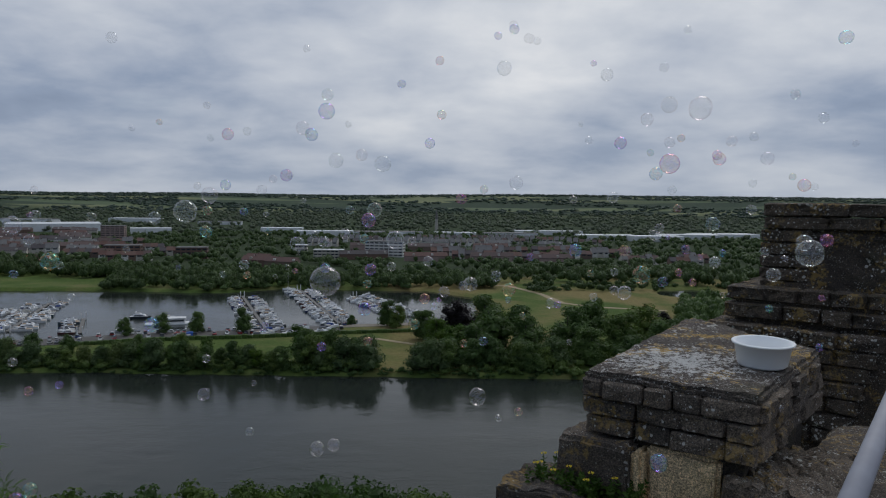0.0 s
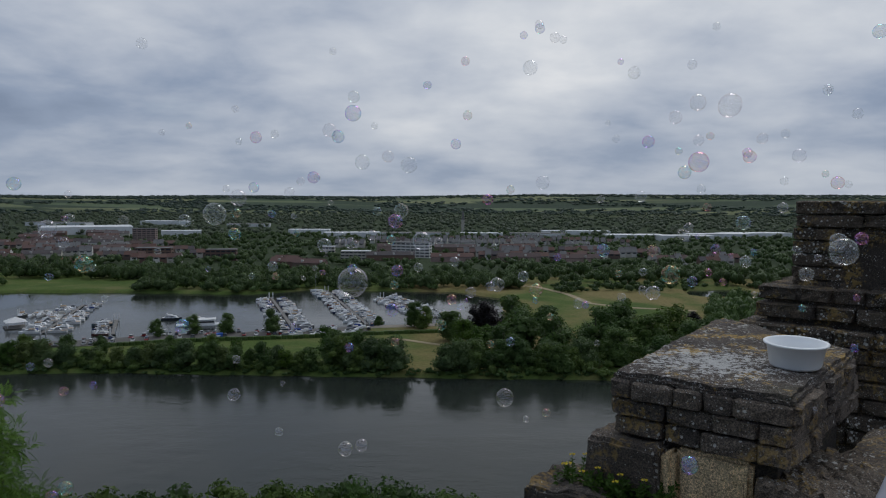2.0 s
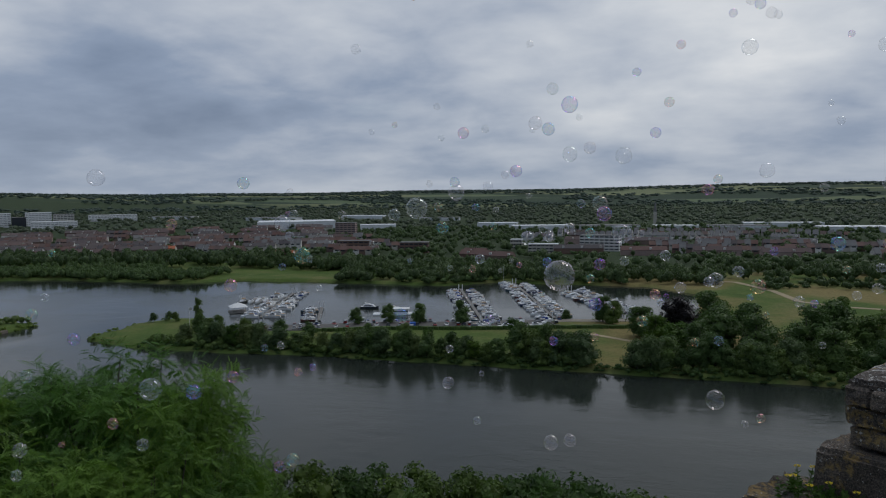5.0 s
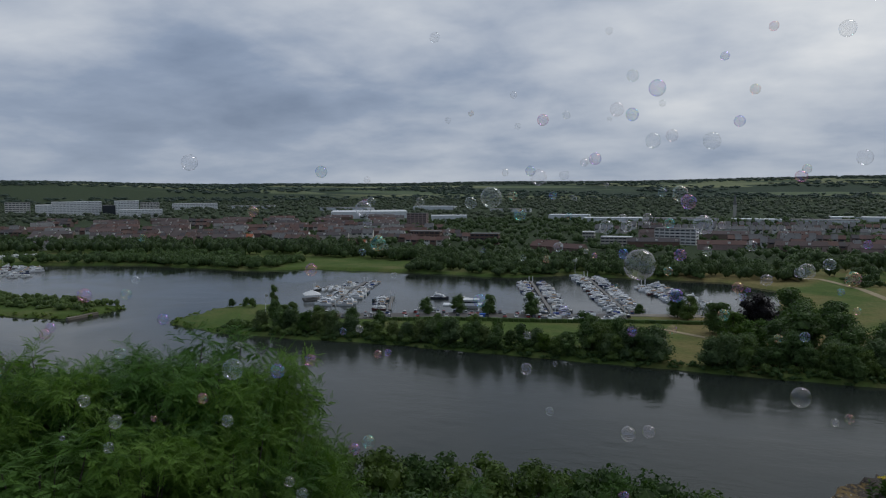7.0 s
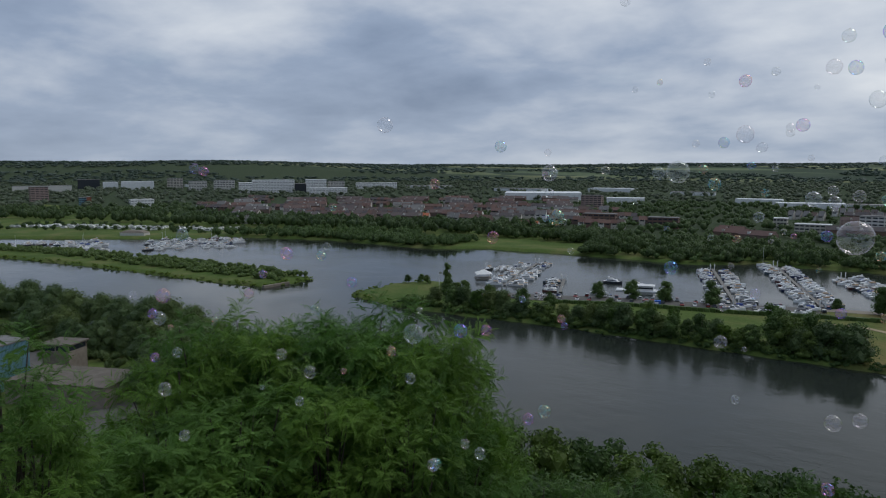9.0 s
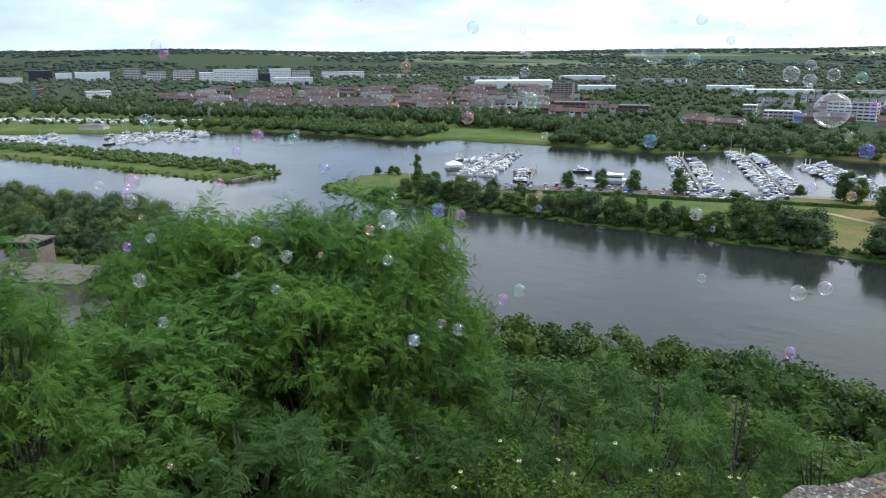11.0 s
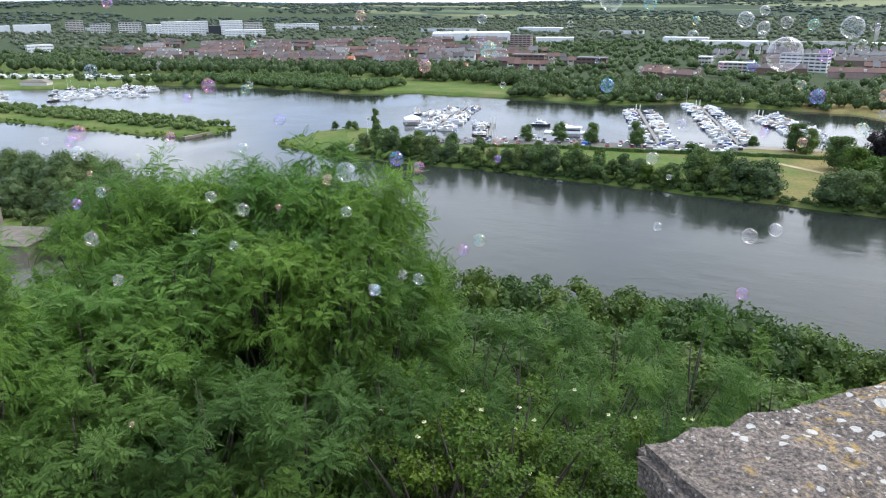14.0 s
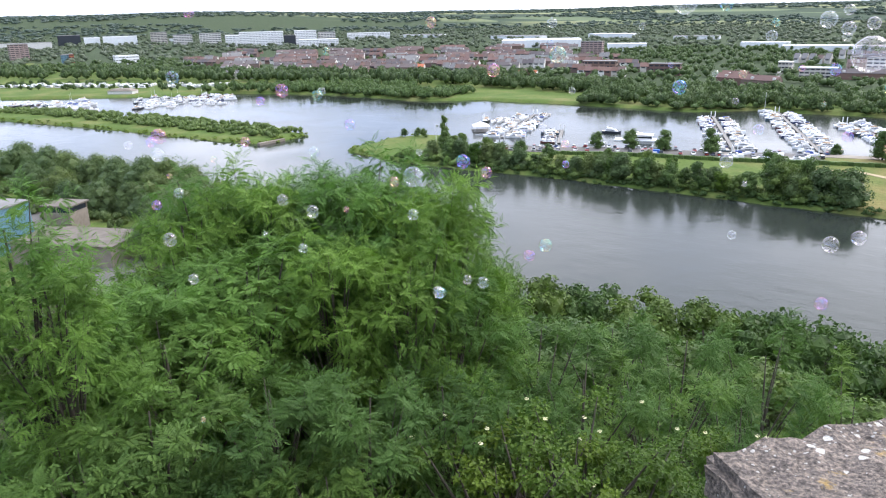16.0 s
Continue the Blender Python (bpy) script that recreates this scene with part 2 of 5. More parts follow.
M["tiles"] = choice("tiles", [(0.14, 0.075, 0.06), (0.10, 0.085, 0.085), (0.17, 0.10, 0.08), (0.09, 0.08, 0.085), (0.13, 0.09, 0.08)], 0.85)
M["tiles_red"] = choice("tiles_red", [(0.16, 0.098, 0.086), (0.13, 0.092, 0.086), (0.17, 0.10, 0.085)], 0.85)
M["tiles_orange"] = plain("tiles_orange", (0.46, 0.15, 0.075), 0.85, vary=0.4, scale=0.5)
M["roof_stained"] = plain("roof_stained", (0.155, 0.135, 0.11), 0.9, vary=0.9, scale=0.35)
M["roof_flat"] = plain("roof_flat", (0.20, 0.195, 0.19), 0.85, vary=0.6, scale=0.2)
M["concrete"] = plain("concrete", (0.24, 0.205, 0.165), 0.9, vary=0.7, scale=0.6)
M["window"] = plain("window", (0.035, 0.04, 0.05), 0.15, vary=0.2, scale=0.3)
M["steel_blue"] = plain("steel_blue", (0.15, 0.29, 0.36), 0.45, vary=0.35, scale=1.2)
M["steel_white"] = plain("steel_white", (0.72, 0.74, 0.75), 0.45, vary=0.3, scale=0.2)
M["rail"] = plain("rail", (0.34, 0.345, 0.385), 0.6, 0.0, vary=0.25, scale=12.0)
M["plastic_white"] = plain("plastic_white", (0.90, 0.92, 0.92), 0.4, vary=0.05, scale=9.0)
M["stone_dark"] = stone("stone_dark", (0.17, 0.142, 0.118), 0.3, 0.34, 0.25)
M["stone_cap"] = stone("stone_cap", (0.13, 0.108, 0.09), 0.3, 0.42, 0.45, 1.0, ((1.32, 3.98, 64.11), 0.62))
M["stone_top"] = stone("stone_top", (0.14, 0.118, 0.098), 0.25, 0.5, 0.3)
M["stone_tower"] = stone("stone_tower", (0.10, 0.08, 0.062), 0.3, 0.40, 0.25)
M["stone_pale"] = stone("stone_pale", (0.165, 0.142, 0.128), 0.1, 0.36, 0.4)
M["marl"] = stone("marl", (0.88, 0.69, 0.43), 0.05, 0.0, 0.1, 0.4)
M["mortar"] = stone("mortar", (0.07, 0.06, 0.05), 0.3, 0.1, 0.05)


def ground_material():
    m, nt, b = material("ground")
    p = position(nt)
    s = nt.nodes.new("ShaderNodeSeparateXYZ")
    nt.links.new(p, s.inputs[0])
    n, n2, n3 = noise_node(nt, p, 0.035, 5.0, 0.6), noise_node(nt, p, 0.6, 6.0, 0.7), noise_node(nt, p, 0.009, 4.0, 0.55, 0.3)
    c = ramp(nt, [(0.3, (0.065, 0.112, 0.026)), (0.5, (0.10, 0.145, 0.038)), (0.68, (0.165, 0.17, 0.065))], n)
    # mown meadow gone dry east of the marina
    dry = math_node(nt, "MULTIPLY", math_node(nt, "GREATER_THAN", s.outputs[0], -50.0), math_node(nt, "LESS_THAN", s.outputs[1], 640.0))
    c = mix_col(nt, math_node(nt, "MULTIPLY", dry, ramp(nt, [(0.44, (0, 0, 0)), (0.53, (0.8, 0.8, 0.8))], n3)), c, (0.26, 0.20, 0.09))
    # darker brown-green ground under the trees of the castle slope
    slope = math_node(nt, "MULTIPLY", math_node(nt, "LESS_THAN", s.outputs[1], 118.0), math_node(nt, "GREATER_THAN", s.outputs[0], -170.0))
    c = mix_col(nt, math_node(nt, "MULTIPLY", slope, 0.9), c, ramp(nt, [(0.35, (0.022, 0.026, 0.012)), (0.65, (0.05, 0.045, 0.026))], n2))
    # yards, gardens and streets of the town
    built = math_node(nt, "MULTIPLY", math_node(nt, "GREATER_THAN", s.outputs[1], 590.0), math_node(nt, "LESS_THAN", s.outputs[1], 2700.0))
    c = mix_col(nt, math_node(nt, "MULTIPLY", built, 0.95), c, ramp(nt, [(0.35, (0.036, 0.056, 0.028)), (0.6, (0.052, 0.074, 0.038)), (0.75, (0.08, 0.09, 0.055))], n2))
    # far off: fields in strips, in several greens and stubble
    v = nt.nodes.new("ShaderNodeTexVoronoi")
    v.inputs["Scale"].default_value = 0.0042
    mp = nt.nodes.new("ShaderNodeMapping")
    mp.inputs["Scale"].default_value = (0.55, 1.5, 0.0)
    nt.links.new(p, mp.inputs[0])
    nt.links.new(mp.outputs[0], v.inputs["Vector"])
    sv = nt.nodes.new("ShaderNodeSeparateColor")
    nt.links.new(v.outputs["Color"], sv.inputs[0])
    field = ramp(nt, [(0.0, (0.045, 0.068, 0.046)), (0.45, (0.06, 0.088, 0.055)), (0.52, (0.13, 0.17, 0.095)), (0.88, (0.23, 0.245, 0.13)), (1.0, (0.06, 0.09, 0.05))], sv.outputs[0])
    far = ramp(nt, [(0.0, (0, 0, 0)), (0.60, (0, 0, 0)), (0.68, (1, 1, 1))], math_node(nt, "DIVIDE", s.outputs[1], 4000.0))
    c = mix_col(nt, far, c, field)
    c = mix_col(nt, 1.0, c, ramp(nt, [(0.25, (0.6, 0.6, 0.6)), (0.75, (1.2, 1.2, 1.15))], n2), "MULTIPLY")
    nt.links.new(c, b.inputs["Base Color"])
    b.inputs["Roughness"].default_value = 0.95
    b.inputs["Specular IOR Level"].default_value = 0.1
    bump(nt, b, n2, 0.6, 0.4)
    return m


def water_material():
    m, nt, b = material("water")
    p = position(nt)
    mp = nt.nodes.new("ShaderNodeMapping")
    mp.inputs["Scale"].default_value = (0.55, 1.0, 1.0)
    nt.links.new(p, mp.inputs[0])
    small, wide = noise_node(nt, mp.outputs[0], 0.8, 3.0, 0.6), noise_node(nt, mp.outputs[0], 0.16, 3.0, 0.5)
    calm = ramp(nt, [(0.38, (0.25, 0.25, 0.25)), (0.62, (1, 1, 1))], noise_node(nt, p, 0.012, 4.0, 0.55, 0.8))
    h = math_node(nt, "MULTIPLY", math_node(nt, "ADD", math_node(nt, "MULTIPLY", small, 0.4), wide), calm)
    bump(nt, b, h, 0.5, 0.4)
    b.inputs["Base Color"].default_value = (0.026, 0.032, 0.027, 1)
    b.inputs["Specular IOR Level"].default_value = 0.29
    nt.links.new(ramp(nt, [(0.3, (0.05, 0.05, 0.05)), (0.7, (0.16, 0.16, 0.16))], calm), b.inputs["Roughness"])
    b.inputs["IOR"].default_value = 1.33
    return m


def asphalt(name, col):
    m, nt, b = material(name)
    p = position(nt)
    c = mix_col(nt, ramp(nt, [(0.35, (0, 0, 0)), (0.7, (0.6, 0.6, 0.6))], noise_node(nt, p, 0.15, 6.0, 0.65)), col, tuple(0.55 * v for v in col))
    nt.links.new(c, b.inputs["Base Color"])
    b.inputs["Roughness"].default_value = 0.9
    return m


M["ground"], M["water"] = ground_material(), water_material()
M["asphalt"], M["gravel"], M["dry_track"], M["paving"] = asphalt("asphalt", (0.13, 0.125, 0.12)), asphalt("gravel", (0.27, 0.235, 0.19)), asphalt("dry_track", (0.36, 0.29, 0.17)), asphalt("paving", (0.13, 0.122, 0.112))


# ---- building helpers ----
def mesh(name, verts, faces, mat, smooth=False):
    me = bpy.data.meshes.new(name)
    me.from_pydata([tuple(v) for v in verts] if not isinstance(verts, np.ndarray) else verts.tolist(), [], faces if isinstance(faces, list) else faces.tolist())
    me.materials.append(mat)
    if smooth:
        me.polygons.foreach_set("use_smooth", [True] * len(me.polygons))
    me.update()
    return me


def from_bm(name, bm, mat, smooth=False):
    me = bpy.data.meshes.new(name)
    bmesh.ops.recalc_face_normals(bm, faces=bm.faces)
    bm.to_mesh(me)
    bm.free()
    me.materials.append(mat)
    if smooth:
        me.polygons.foreach_set("use_smooth", [True] * len(me.polygons))
    return me


def part(name, me, parent, label="", m=None):
    """Links a mesh as ONE object under a thing or a part."""
    ob = new(name, me)
    ob.parent = parent
    if m is not None:
        ob.matrix_basis = m
    if label:
        ob["label"] = label
    return ob


def thing(name, label, category, group="", m=None, kind=""):
    ob = tagged(new(name), label, category, group, kind)
    ob.empty_display_size = 0.2
    if m is not None:
        ob.matrix_basis = m
    return ob


def add_box(bm, lo, hi, bevel=0.0, taper=1.0):
    c = [(a + b) / 2 for a, b in zip(lo, hi)]
    s = [b - a for a, b in zip(lo, hi)]
    r = bmesh.ops.create_cube(bm, size=1.0)
    for v in r["verts"]:
        k = taper if v.co.z > 0 else 1.0
        v.co = Vector((c[0] + v.co.x * s[0] * k, c[1] + v.co.y * s[1] * k, c[2] + v.co.z * s[2]))
    if bevel:
        bmesh.ops.bevel(bm, geom=list({e for v in r["verts"] for e in v.link_edges}), offset=bevel, segments=1, affect="EDGES")
    return r["verts"]


def box_mesh(name, lo, hi, mat, bevel=0.0, taper=1.0):
    bm = bmesh.new()
    add_box(bm, lo, hi, bevel, taper)
    return from_bm(name, bm, mat)


def tube(bm, pts, radii, sides=6):
    """A tapered tube along points."""
    rings = []
    for i, (p, r) in enumerate(zip(pts, radii)):
        d = (Vector(pts[min(i + 1, len(pts) - 1)]) - Vector(pts[max(i - 1, 0)])).normalized()
        a = d.orthogonal().normalized()
        b = d.cross(a)
        rings.append([bm.verts.new(Vector(p) + r * (math.cos(k * math.tau / sides) * a + math.sin(k * math.tau / sides) * b)) for k in range(sides)])
    for q, w in zip(rings, rings[1:]):
        for k in range(sides):
            bm.faces.new((q[k], q[(k + 1) % sides], w[(k + 1) % sides], w[k]))
    bm.faces.new(rings[-1])
    bm.faces.new(rings[0][::-1])


def az(deg, d):
    """A place d metres off the eye, deg degrees to the left of the first view."""
    return -math.sin(radians(deg)) * d, math.cos(radians(deg)) * d


# ---- ground: one sheet, sunk under the river, the lake and the pond ----
SPIT = [(-250, 262), (-209, 252), (-128, 258), (45, 257), (300, 250), (1500, 230)]
QUAY = [(18, 384), (-28, 366), (-96, 341), (-158, 320), (-204, 305), (-229, 325), (-243, 322), (-258, 299)]
LAKE_FAR = [(-1300, -60), (-900, 150), (-690, 305), (-588, 372), (-540, 424), (-462, 452), (-344, 451), (-310, 476), (-225, 480), (-144, 478), (-112, 503), (-12, 500), (20, 470)]
NEAR_BANK = [(1500, 90), (300, 122), (60, 128), (-80, 134), (-215, 152), (-430, 125), (-800, -40), (-1300, -260)]
WATER = [NEAR_BANK + LAKE_FAR + QUAY + SPIT]
ISLAND = [(-303, 253), (-303, 291), (-349, 294), (-439, 291), (-536, 279), (-640, 252), (-900, 90), (-890, 60), (-640, 205), (-547, 230), (-452, 241), (-363, 246)]
POND = [(160, 482), (150, 494), (158, 520), (186, 528), (196, 500), (182, 484)]


def signed(px, py, poly):
    """Distance to a polygon's edge, positive inside."""
    inside, best = np.zeros(px.shape, bool), np.full(px.shape, 1e9)
    for (x0, y0), (x1, y1) in zip(poly, poly[1:] + poly[:1]):
        if y0 != y1:
            inside ^= ((y0 > py) != (y1 > py)) & (px < (x1 - x0) * (py - y0) / (y1 - y0) + x0)
        dx, dy = x1 - x0, y1 - y0
        t = np.clip(((px - x0) * dx + (py - y0) * dy) / (dx * dx + dy * dy), 0, 1)
        best = np.minimum(best, np.hypot(px - x0 - t * dx, py - y0 - t * dy))
    return np.where(inside, best, -best)


def smooth(v, a, b):
    t = np.clip((v - a) / (b - a), 0, 1)
    return t * t * (3 - 2 * t)


def wavy(px, py, s, k=0.0):
    return (np.sin(px / s + 1.3 + k) * np.cos(py / (s * 0.8) + 0.4 * k) + 0.5 * np.sin(px / (s * 0.37) + py / (s * 0.45) + k)) / 1.5


def height(px, py):
    px, py = np.asarray(px, float), np.asarray(py, float)
    d = np.maximum(np.minimum(signed(px, py, WATER[0]), -signed(px, py, ISLAND)), signed(px, py, POND))
    d = d + 2.0 * wavy(px, py, 9.0)
    land = 1.6 + 0.6 * wavy(px, py, 45.0) + 0.0016 * np.maximum(py - 560, 0)
    # the castle's hill falls to the river
    r = np.hypot(px * np.where(px < 0, 0.62, 0.3), py + 4)
    hill = 50.0 * (1 - smooth(r, 3, 112)) + 5.0 * (1 - smooth(r, 3, 26))
    # uplands on the horizon
    far = np.hypot(px, py)
    side = px / np.maximum(far, 1)
    ridge = smooth(far, 2300, 4300) * (64 + 7 * wavy(px, py, 700.0) + 24 * smooth(-side, 0.6, 0.85) + 16 * smooth(side, -0.15, 0.22))
    land = land + hill + ridge
    return land + (-3.0 - land) * smooth(d, -4.0, 3.0)


def spaced(lo, hi, step, reach, growth):
    a = list(np.arange(lo, hi + 1, step))
    s, x = step, a[-1]
    while x < reach[1]:
        s *= growth
        x += s
        a.append(x)
    s, x = step, lo
    while x > reach[0]:
        s *= growth
        x -= s
        a.insert(0, x)
    return np.array(a)


gx, gy = spaced(-660, 260, 4.0, (-5200, 5200), 1.07), spaced(84, 560, 4.0, (-1500, 4900), 1.055)
GX, GY = np.meshgrid(gx, gy)
GZ = height(GX, GY)
nx, ny = len(gx), len(gy)
idx = np.arange(nx * ny).reshape(ny, nx)
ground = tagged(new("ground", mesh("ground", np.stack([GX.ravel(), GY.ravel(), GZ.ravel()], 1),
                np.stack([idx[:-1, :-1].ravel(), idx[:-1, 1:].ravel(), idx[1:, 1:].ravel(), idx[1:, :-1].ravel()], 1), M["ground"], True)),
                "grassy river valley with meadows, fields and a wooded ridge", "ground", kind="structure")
wx, wy = np.linspace(-1400, 1500, 30), np.linspace(-300, 560, 12)
WX, WY = np.meshgrid(wx, wy)
idx = np.arange(360).reshape(12, 30)
water = tagged(new("water", mesh("water", np.stack([WX.ravel(), WY.ravel(), WX.ravel() * 0], 1),
               np.stack([idx[:-1, :-1].ravel(), idx[:-1, 1:].ravel(), idx[1:, 1:].ravel(), idx[1:, :-1].ravel()], 1), M["water"])),
               "dark grey rippled river and marina lake under clouds", "river", kind="structure")


def strip(name, pts, width, mat, label, category, lift=0.12):
    """A road or path laid on the ground along points."""
    vs, fs = [], []
    dense = []
    for (x0, y0), (x1, y1) in zip(pts, pts[1:]):
        n = max(2, int(math.hypot(x1 - x0, y1 - y0) / 6))
        dense += [(x0 + (x1 - x0) * i / n, y0 + (y1 - y0) * i / n) for i in range(n)]
    dense.append(pts[-1])
    for i, (x, y) in enumerate(dense):
        a, b = dense[max(i - 1, 0)], dense[min(i + 1, len(dense) - 1)]
        l = math.hypot(b[0] - a[0], b[1] - a[1])
        ox, oy = -(b[1] - a[1]) / l * width / 2, (b[0] - a[0]) / l * width / 2
        z = float(max(height(x + ox, y + oy), height(x - ox, y - oy), height(x, y))) + lift
        vs += [(x + ox, y + oy, z), (x - ox, y - oy, z), (x + ox, y + oy, z - 0.6), (x - ox, y - oy, z - 0.6)]
        if i:
            k = 4 * i
            fs += [(k - 4, k - 3, k + 1, k), (k - 4, k, k + 2, k - 2), (k - 3, k - 1, k + 3, k + 1)]
    return tagged(new(name, mesh(name, vs, fs, mat)), label, category, kind="structure")


strip("car_park", [(-198, 297), (-158, 309), (-96, 330), (-50, 346)], 15, M["paving"], "grey paved car park along the marina quay", "car park")
strip("quay_path", [(-50, 351), (-28, 359), (10, 373)], 7, M["gravel"], "pale gravel quay path on the marina edge", "path")
strip("meadow_path", [(-2, 540), (49, 527), (66, 482), (74, 440), (92, 425), (131, 416)], 4.5, M["dry_track"], "dry trodden track across the meadow", "path")
strip("lawn_path", [(-60, 318), (-30, 322), (-8, 308), (4, 290)], 3, M["dry_track"], "worn sandy path across the lawn", "path")


# ---- vegetation ----
RNG = np.random.default_rng(7)
ICO = {}


def ico(level):
    if level not in ICO:
        bm = bmesh.new()
        bmesh.ops.create_icosphere(bm, subdivisions=level, radius=1.0)
        bm.verts.ensure_lookup_table()
        ICO[level] = (np.array([v.co[:] for v in bm.verts]), np.array([[v.index for v in f.verts] for f in bm.faces]))
        bm.free()
    return ICO[level]


def unit(n):
    v = RNG.normal(size=(n, 3))
    return v / np.linalg.norm(v, axis=1)[:, None]


def leaf_cards(centres, out, size):
    """Pointed four-cornered leaves or leaf sprays at the centres, facing roughly out."""
    n = len(centres)
    nrm = out + 0.75 * unit(n)
    nrm /= np.linalg.norm(nrm, axis=1)[:, None]
    a = np.cross(nrm, unit(n))
    a /= np.linalg.norm(a, axis=1)[:, None] + 1e-9
    b = np.cross(nrm, a)
    s = size * RNG.uniform(0.6, 1.35, (n, 1))
    v = np.stack([centres - a * s, centres - b * s * 0.55 + nrm * s * 0.12, centres + a * s, centres + b * s * 0.55 + nrm * s * 0.12], 1).reshape(-1, 3)
    return v, np.arange(4 * n).reshape(n, 4)


def crown_arrays(height_m, width, lobes, leaves, leaf, base=0.18, shape="round", core=1, fill=0.76, lobe=1.0):
    """A crown of lobes: dark inner bodies with leaf sprays all over them. Origin at the trunk's foot."""
    vs, fs, off = [], [], 0
    cen, rad = [], []
    for i in range(lobes):
        h = RNG.uniform(base + 0.1, 0.92)
        prof = {"round": math.sqrt(max(0.05, 1 - (2 * (h - base) / (1 - base) - 0.9) ** 2)), "tall": 0.9 * (1 - h) + 0.25, "bush": 1.05 - 0.8 * h}[shape]
        r = width / 2 * prof * RNG.uniform(0.2, 0.72) * (2.0 - lobe) ** 0.5
        a = RNG.uniform(0, math.tau)
        cen.append((math.cos(a) * r, math.sin(a) * r, h * height_m))
        rad.append(lobe * width * RNG.uniform(0.19, 0.30) * (0.75 if h > 0.75 else 1.0))
    iv, jf = ico(core)
    for c, r in zip(cen, rad):
        v = iv * (r * fill) * (1 + RNG.uniform(-0.16, 0.16, (len(iv), 1))) * (1, 1, 0.85) + c
        v[:, 2] = np.maximum(v[:, 2], height_m * base * 0.6)
        vs.append(v)
        fs += (jf + off).tolist()
        off += len(v)
    per = max(8, leaves // lobes)
    for c, r in zip(cen, rad):
        d = unit(per)
        d[:, 2] = np.where(d[:, 2] < -0.5, -d[:, 2], d[:, 2])
        p = d * r * RNG.uniform(0.72, 1.1, (per, 1)) * (1, 1, 0.9) + c
        lv, lf = leaf_cards(p, d, leaf)
        vs.append(lv)
        fs += (lf + off).tolist()
        off += len(lv)
    return np.concatenate(vs), fs


def limb(bm, pts, radii, sides=5):
    """A branch that grows out of the nearest point of the stem already in bm."""
    old = bm.verts[:]
    root = min(old, key=lambda v: (v.co - Vector(pts[0])).length)
    tube(bm, [root.co.lerp(Vector(pts[1]), 0.06)] + list(pts[1:]), radii, sides)
    ring = bm.verts[:][len(old):len(old) + sides]
    for k in range(sides):
        bm.faces.new((root, ring[(k + 1) % sides], ring[k]))


def trunk_mesh(h, r, width):
    bm = bmesh.new()
    tube(bm, [(0, 0, -0.5), (0.02 * h, 0, h * 0.3), (-0.01 * h, 0.02 * h, h * 0.6), (0, 0, h * 0.85)], [r * 1.25, r, r * 0.7, r * 0.2], 7)
    for k in range(4):
        a = k * 1.7 + 0.4
        limb(bm, [(0, 0, h * (0.25 + 0.08 * k)), (math.cos(a) * width * 0.2, math.sin(a) * width * 0.2, h * (0.42 + 0.08 * k)), (math.cos(a) * width * 0.33, math.sin(a) * width * 0.33, h * (0.58 + 0.07 * k))], [r * 0.55, r * 0.35, r * 0.1], 5)
    return from_bm("trunk", bm, M["bark"], True)


def tree_kind(mat, h, w, lobes, leaves, leaf, shape="round", base=0.18, fill=0.76, lobe=1.0):
    return (mesh("crown", *crown_arrays(h, w, lobes, leaves, leaf, base, shape, 1, fill, lobe), M[mat]), trunk_mesh(h, 0.02 * h, w), h)


def plant_tree(kind, x, y, h, turn, label, group, category="tree", name="tree", squash=1.0):
    s = h / kind[2]
    t = thing(name, label, category, group, pose(x, y, float(height(x, y)) - 0.1, 0, 0, turn) @ Matrix.Diagonal((s * squash, s * squash, s, 1)))
    part("trunk", kind[1], t)
    part("crown", kind[0], t)
    return t


KINDS = {
    "oak": [tree_kind("leaf_bank", 12, 10.5, 24, 3000, 0.33, "round", 0.03, 0.62) for _ in range(3)],
    "willow": [tree_kind("leaf_willow", 8, 9, 22, 2600, 0.26, "bush", 0.02, 0.62) for _ in range(2)],
    "lime": [tree_kind("leaf_bright", 11, 8, 18, 2200, 0.32, "round", 0.08, 0.62) for _ in range(2)],
    "copper": [tree_kind("leaf_copper", 17, 15, 24, 3000, 0.42, "round", 0.04, 0.66)],
    "river_willow": [tree_kind("leaf_willow", 15, 15, 40, 6000, 0.28, "round", -0.05, 0.66) for _ in range(2)],
    "poplar": [tree_kind("leaf_bank", 14, 6, 16, 1800, 0.32, "tall", 0.08, 0.62)],
    "bush": [tree_kind("leaf_bank", 4, 5, 9, 800, 0.24, "bush", 0.0, 0.66), tree_kind("leaf_willow", 4, 5, 9, 800, 0.23, "bush", 0.0, 0.66)],
}
WORDS = {"oak": "dark green broadleaf tree on the grassy river bank", "willow": "grey-green round willow overhanging the river", "lime": "fresh green leafy tree beside the lawn",
         "copper": "tall dark purple copper beech among green trees", "poplar": "slender dark green tree on the grassy point", "bush": "low rounded green bush at the water's edge"}


def tree(kind, x, y, h, squash=1.0):
    k = KINDS[kind]
    return plant_tree(k[RNG.integers(len(k))], x, y, h, RNG.uniform(0, 360), WORDS[kind], f"{kind} trees on the river bank", "bush" if kind == "bush" else "tree", f"{kind}_tree" if kind != "bush" else "bush", squash)


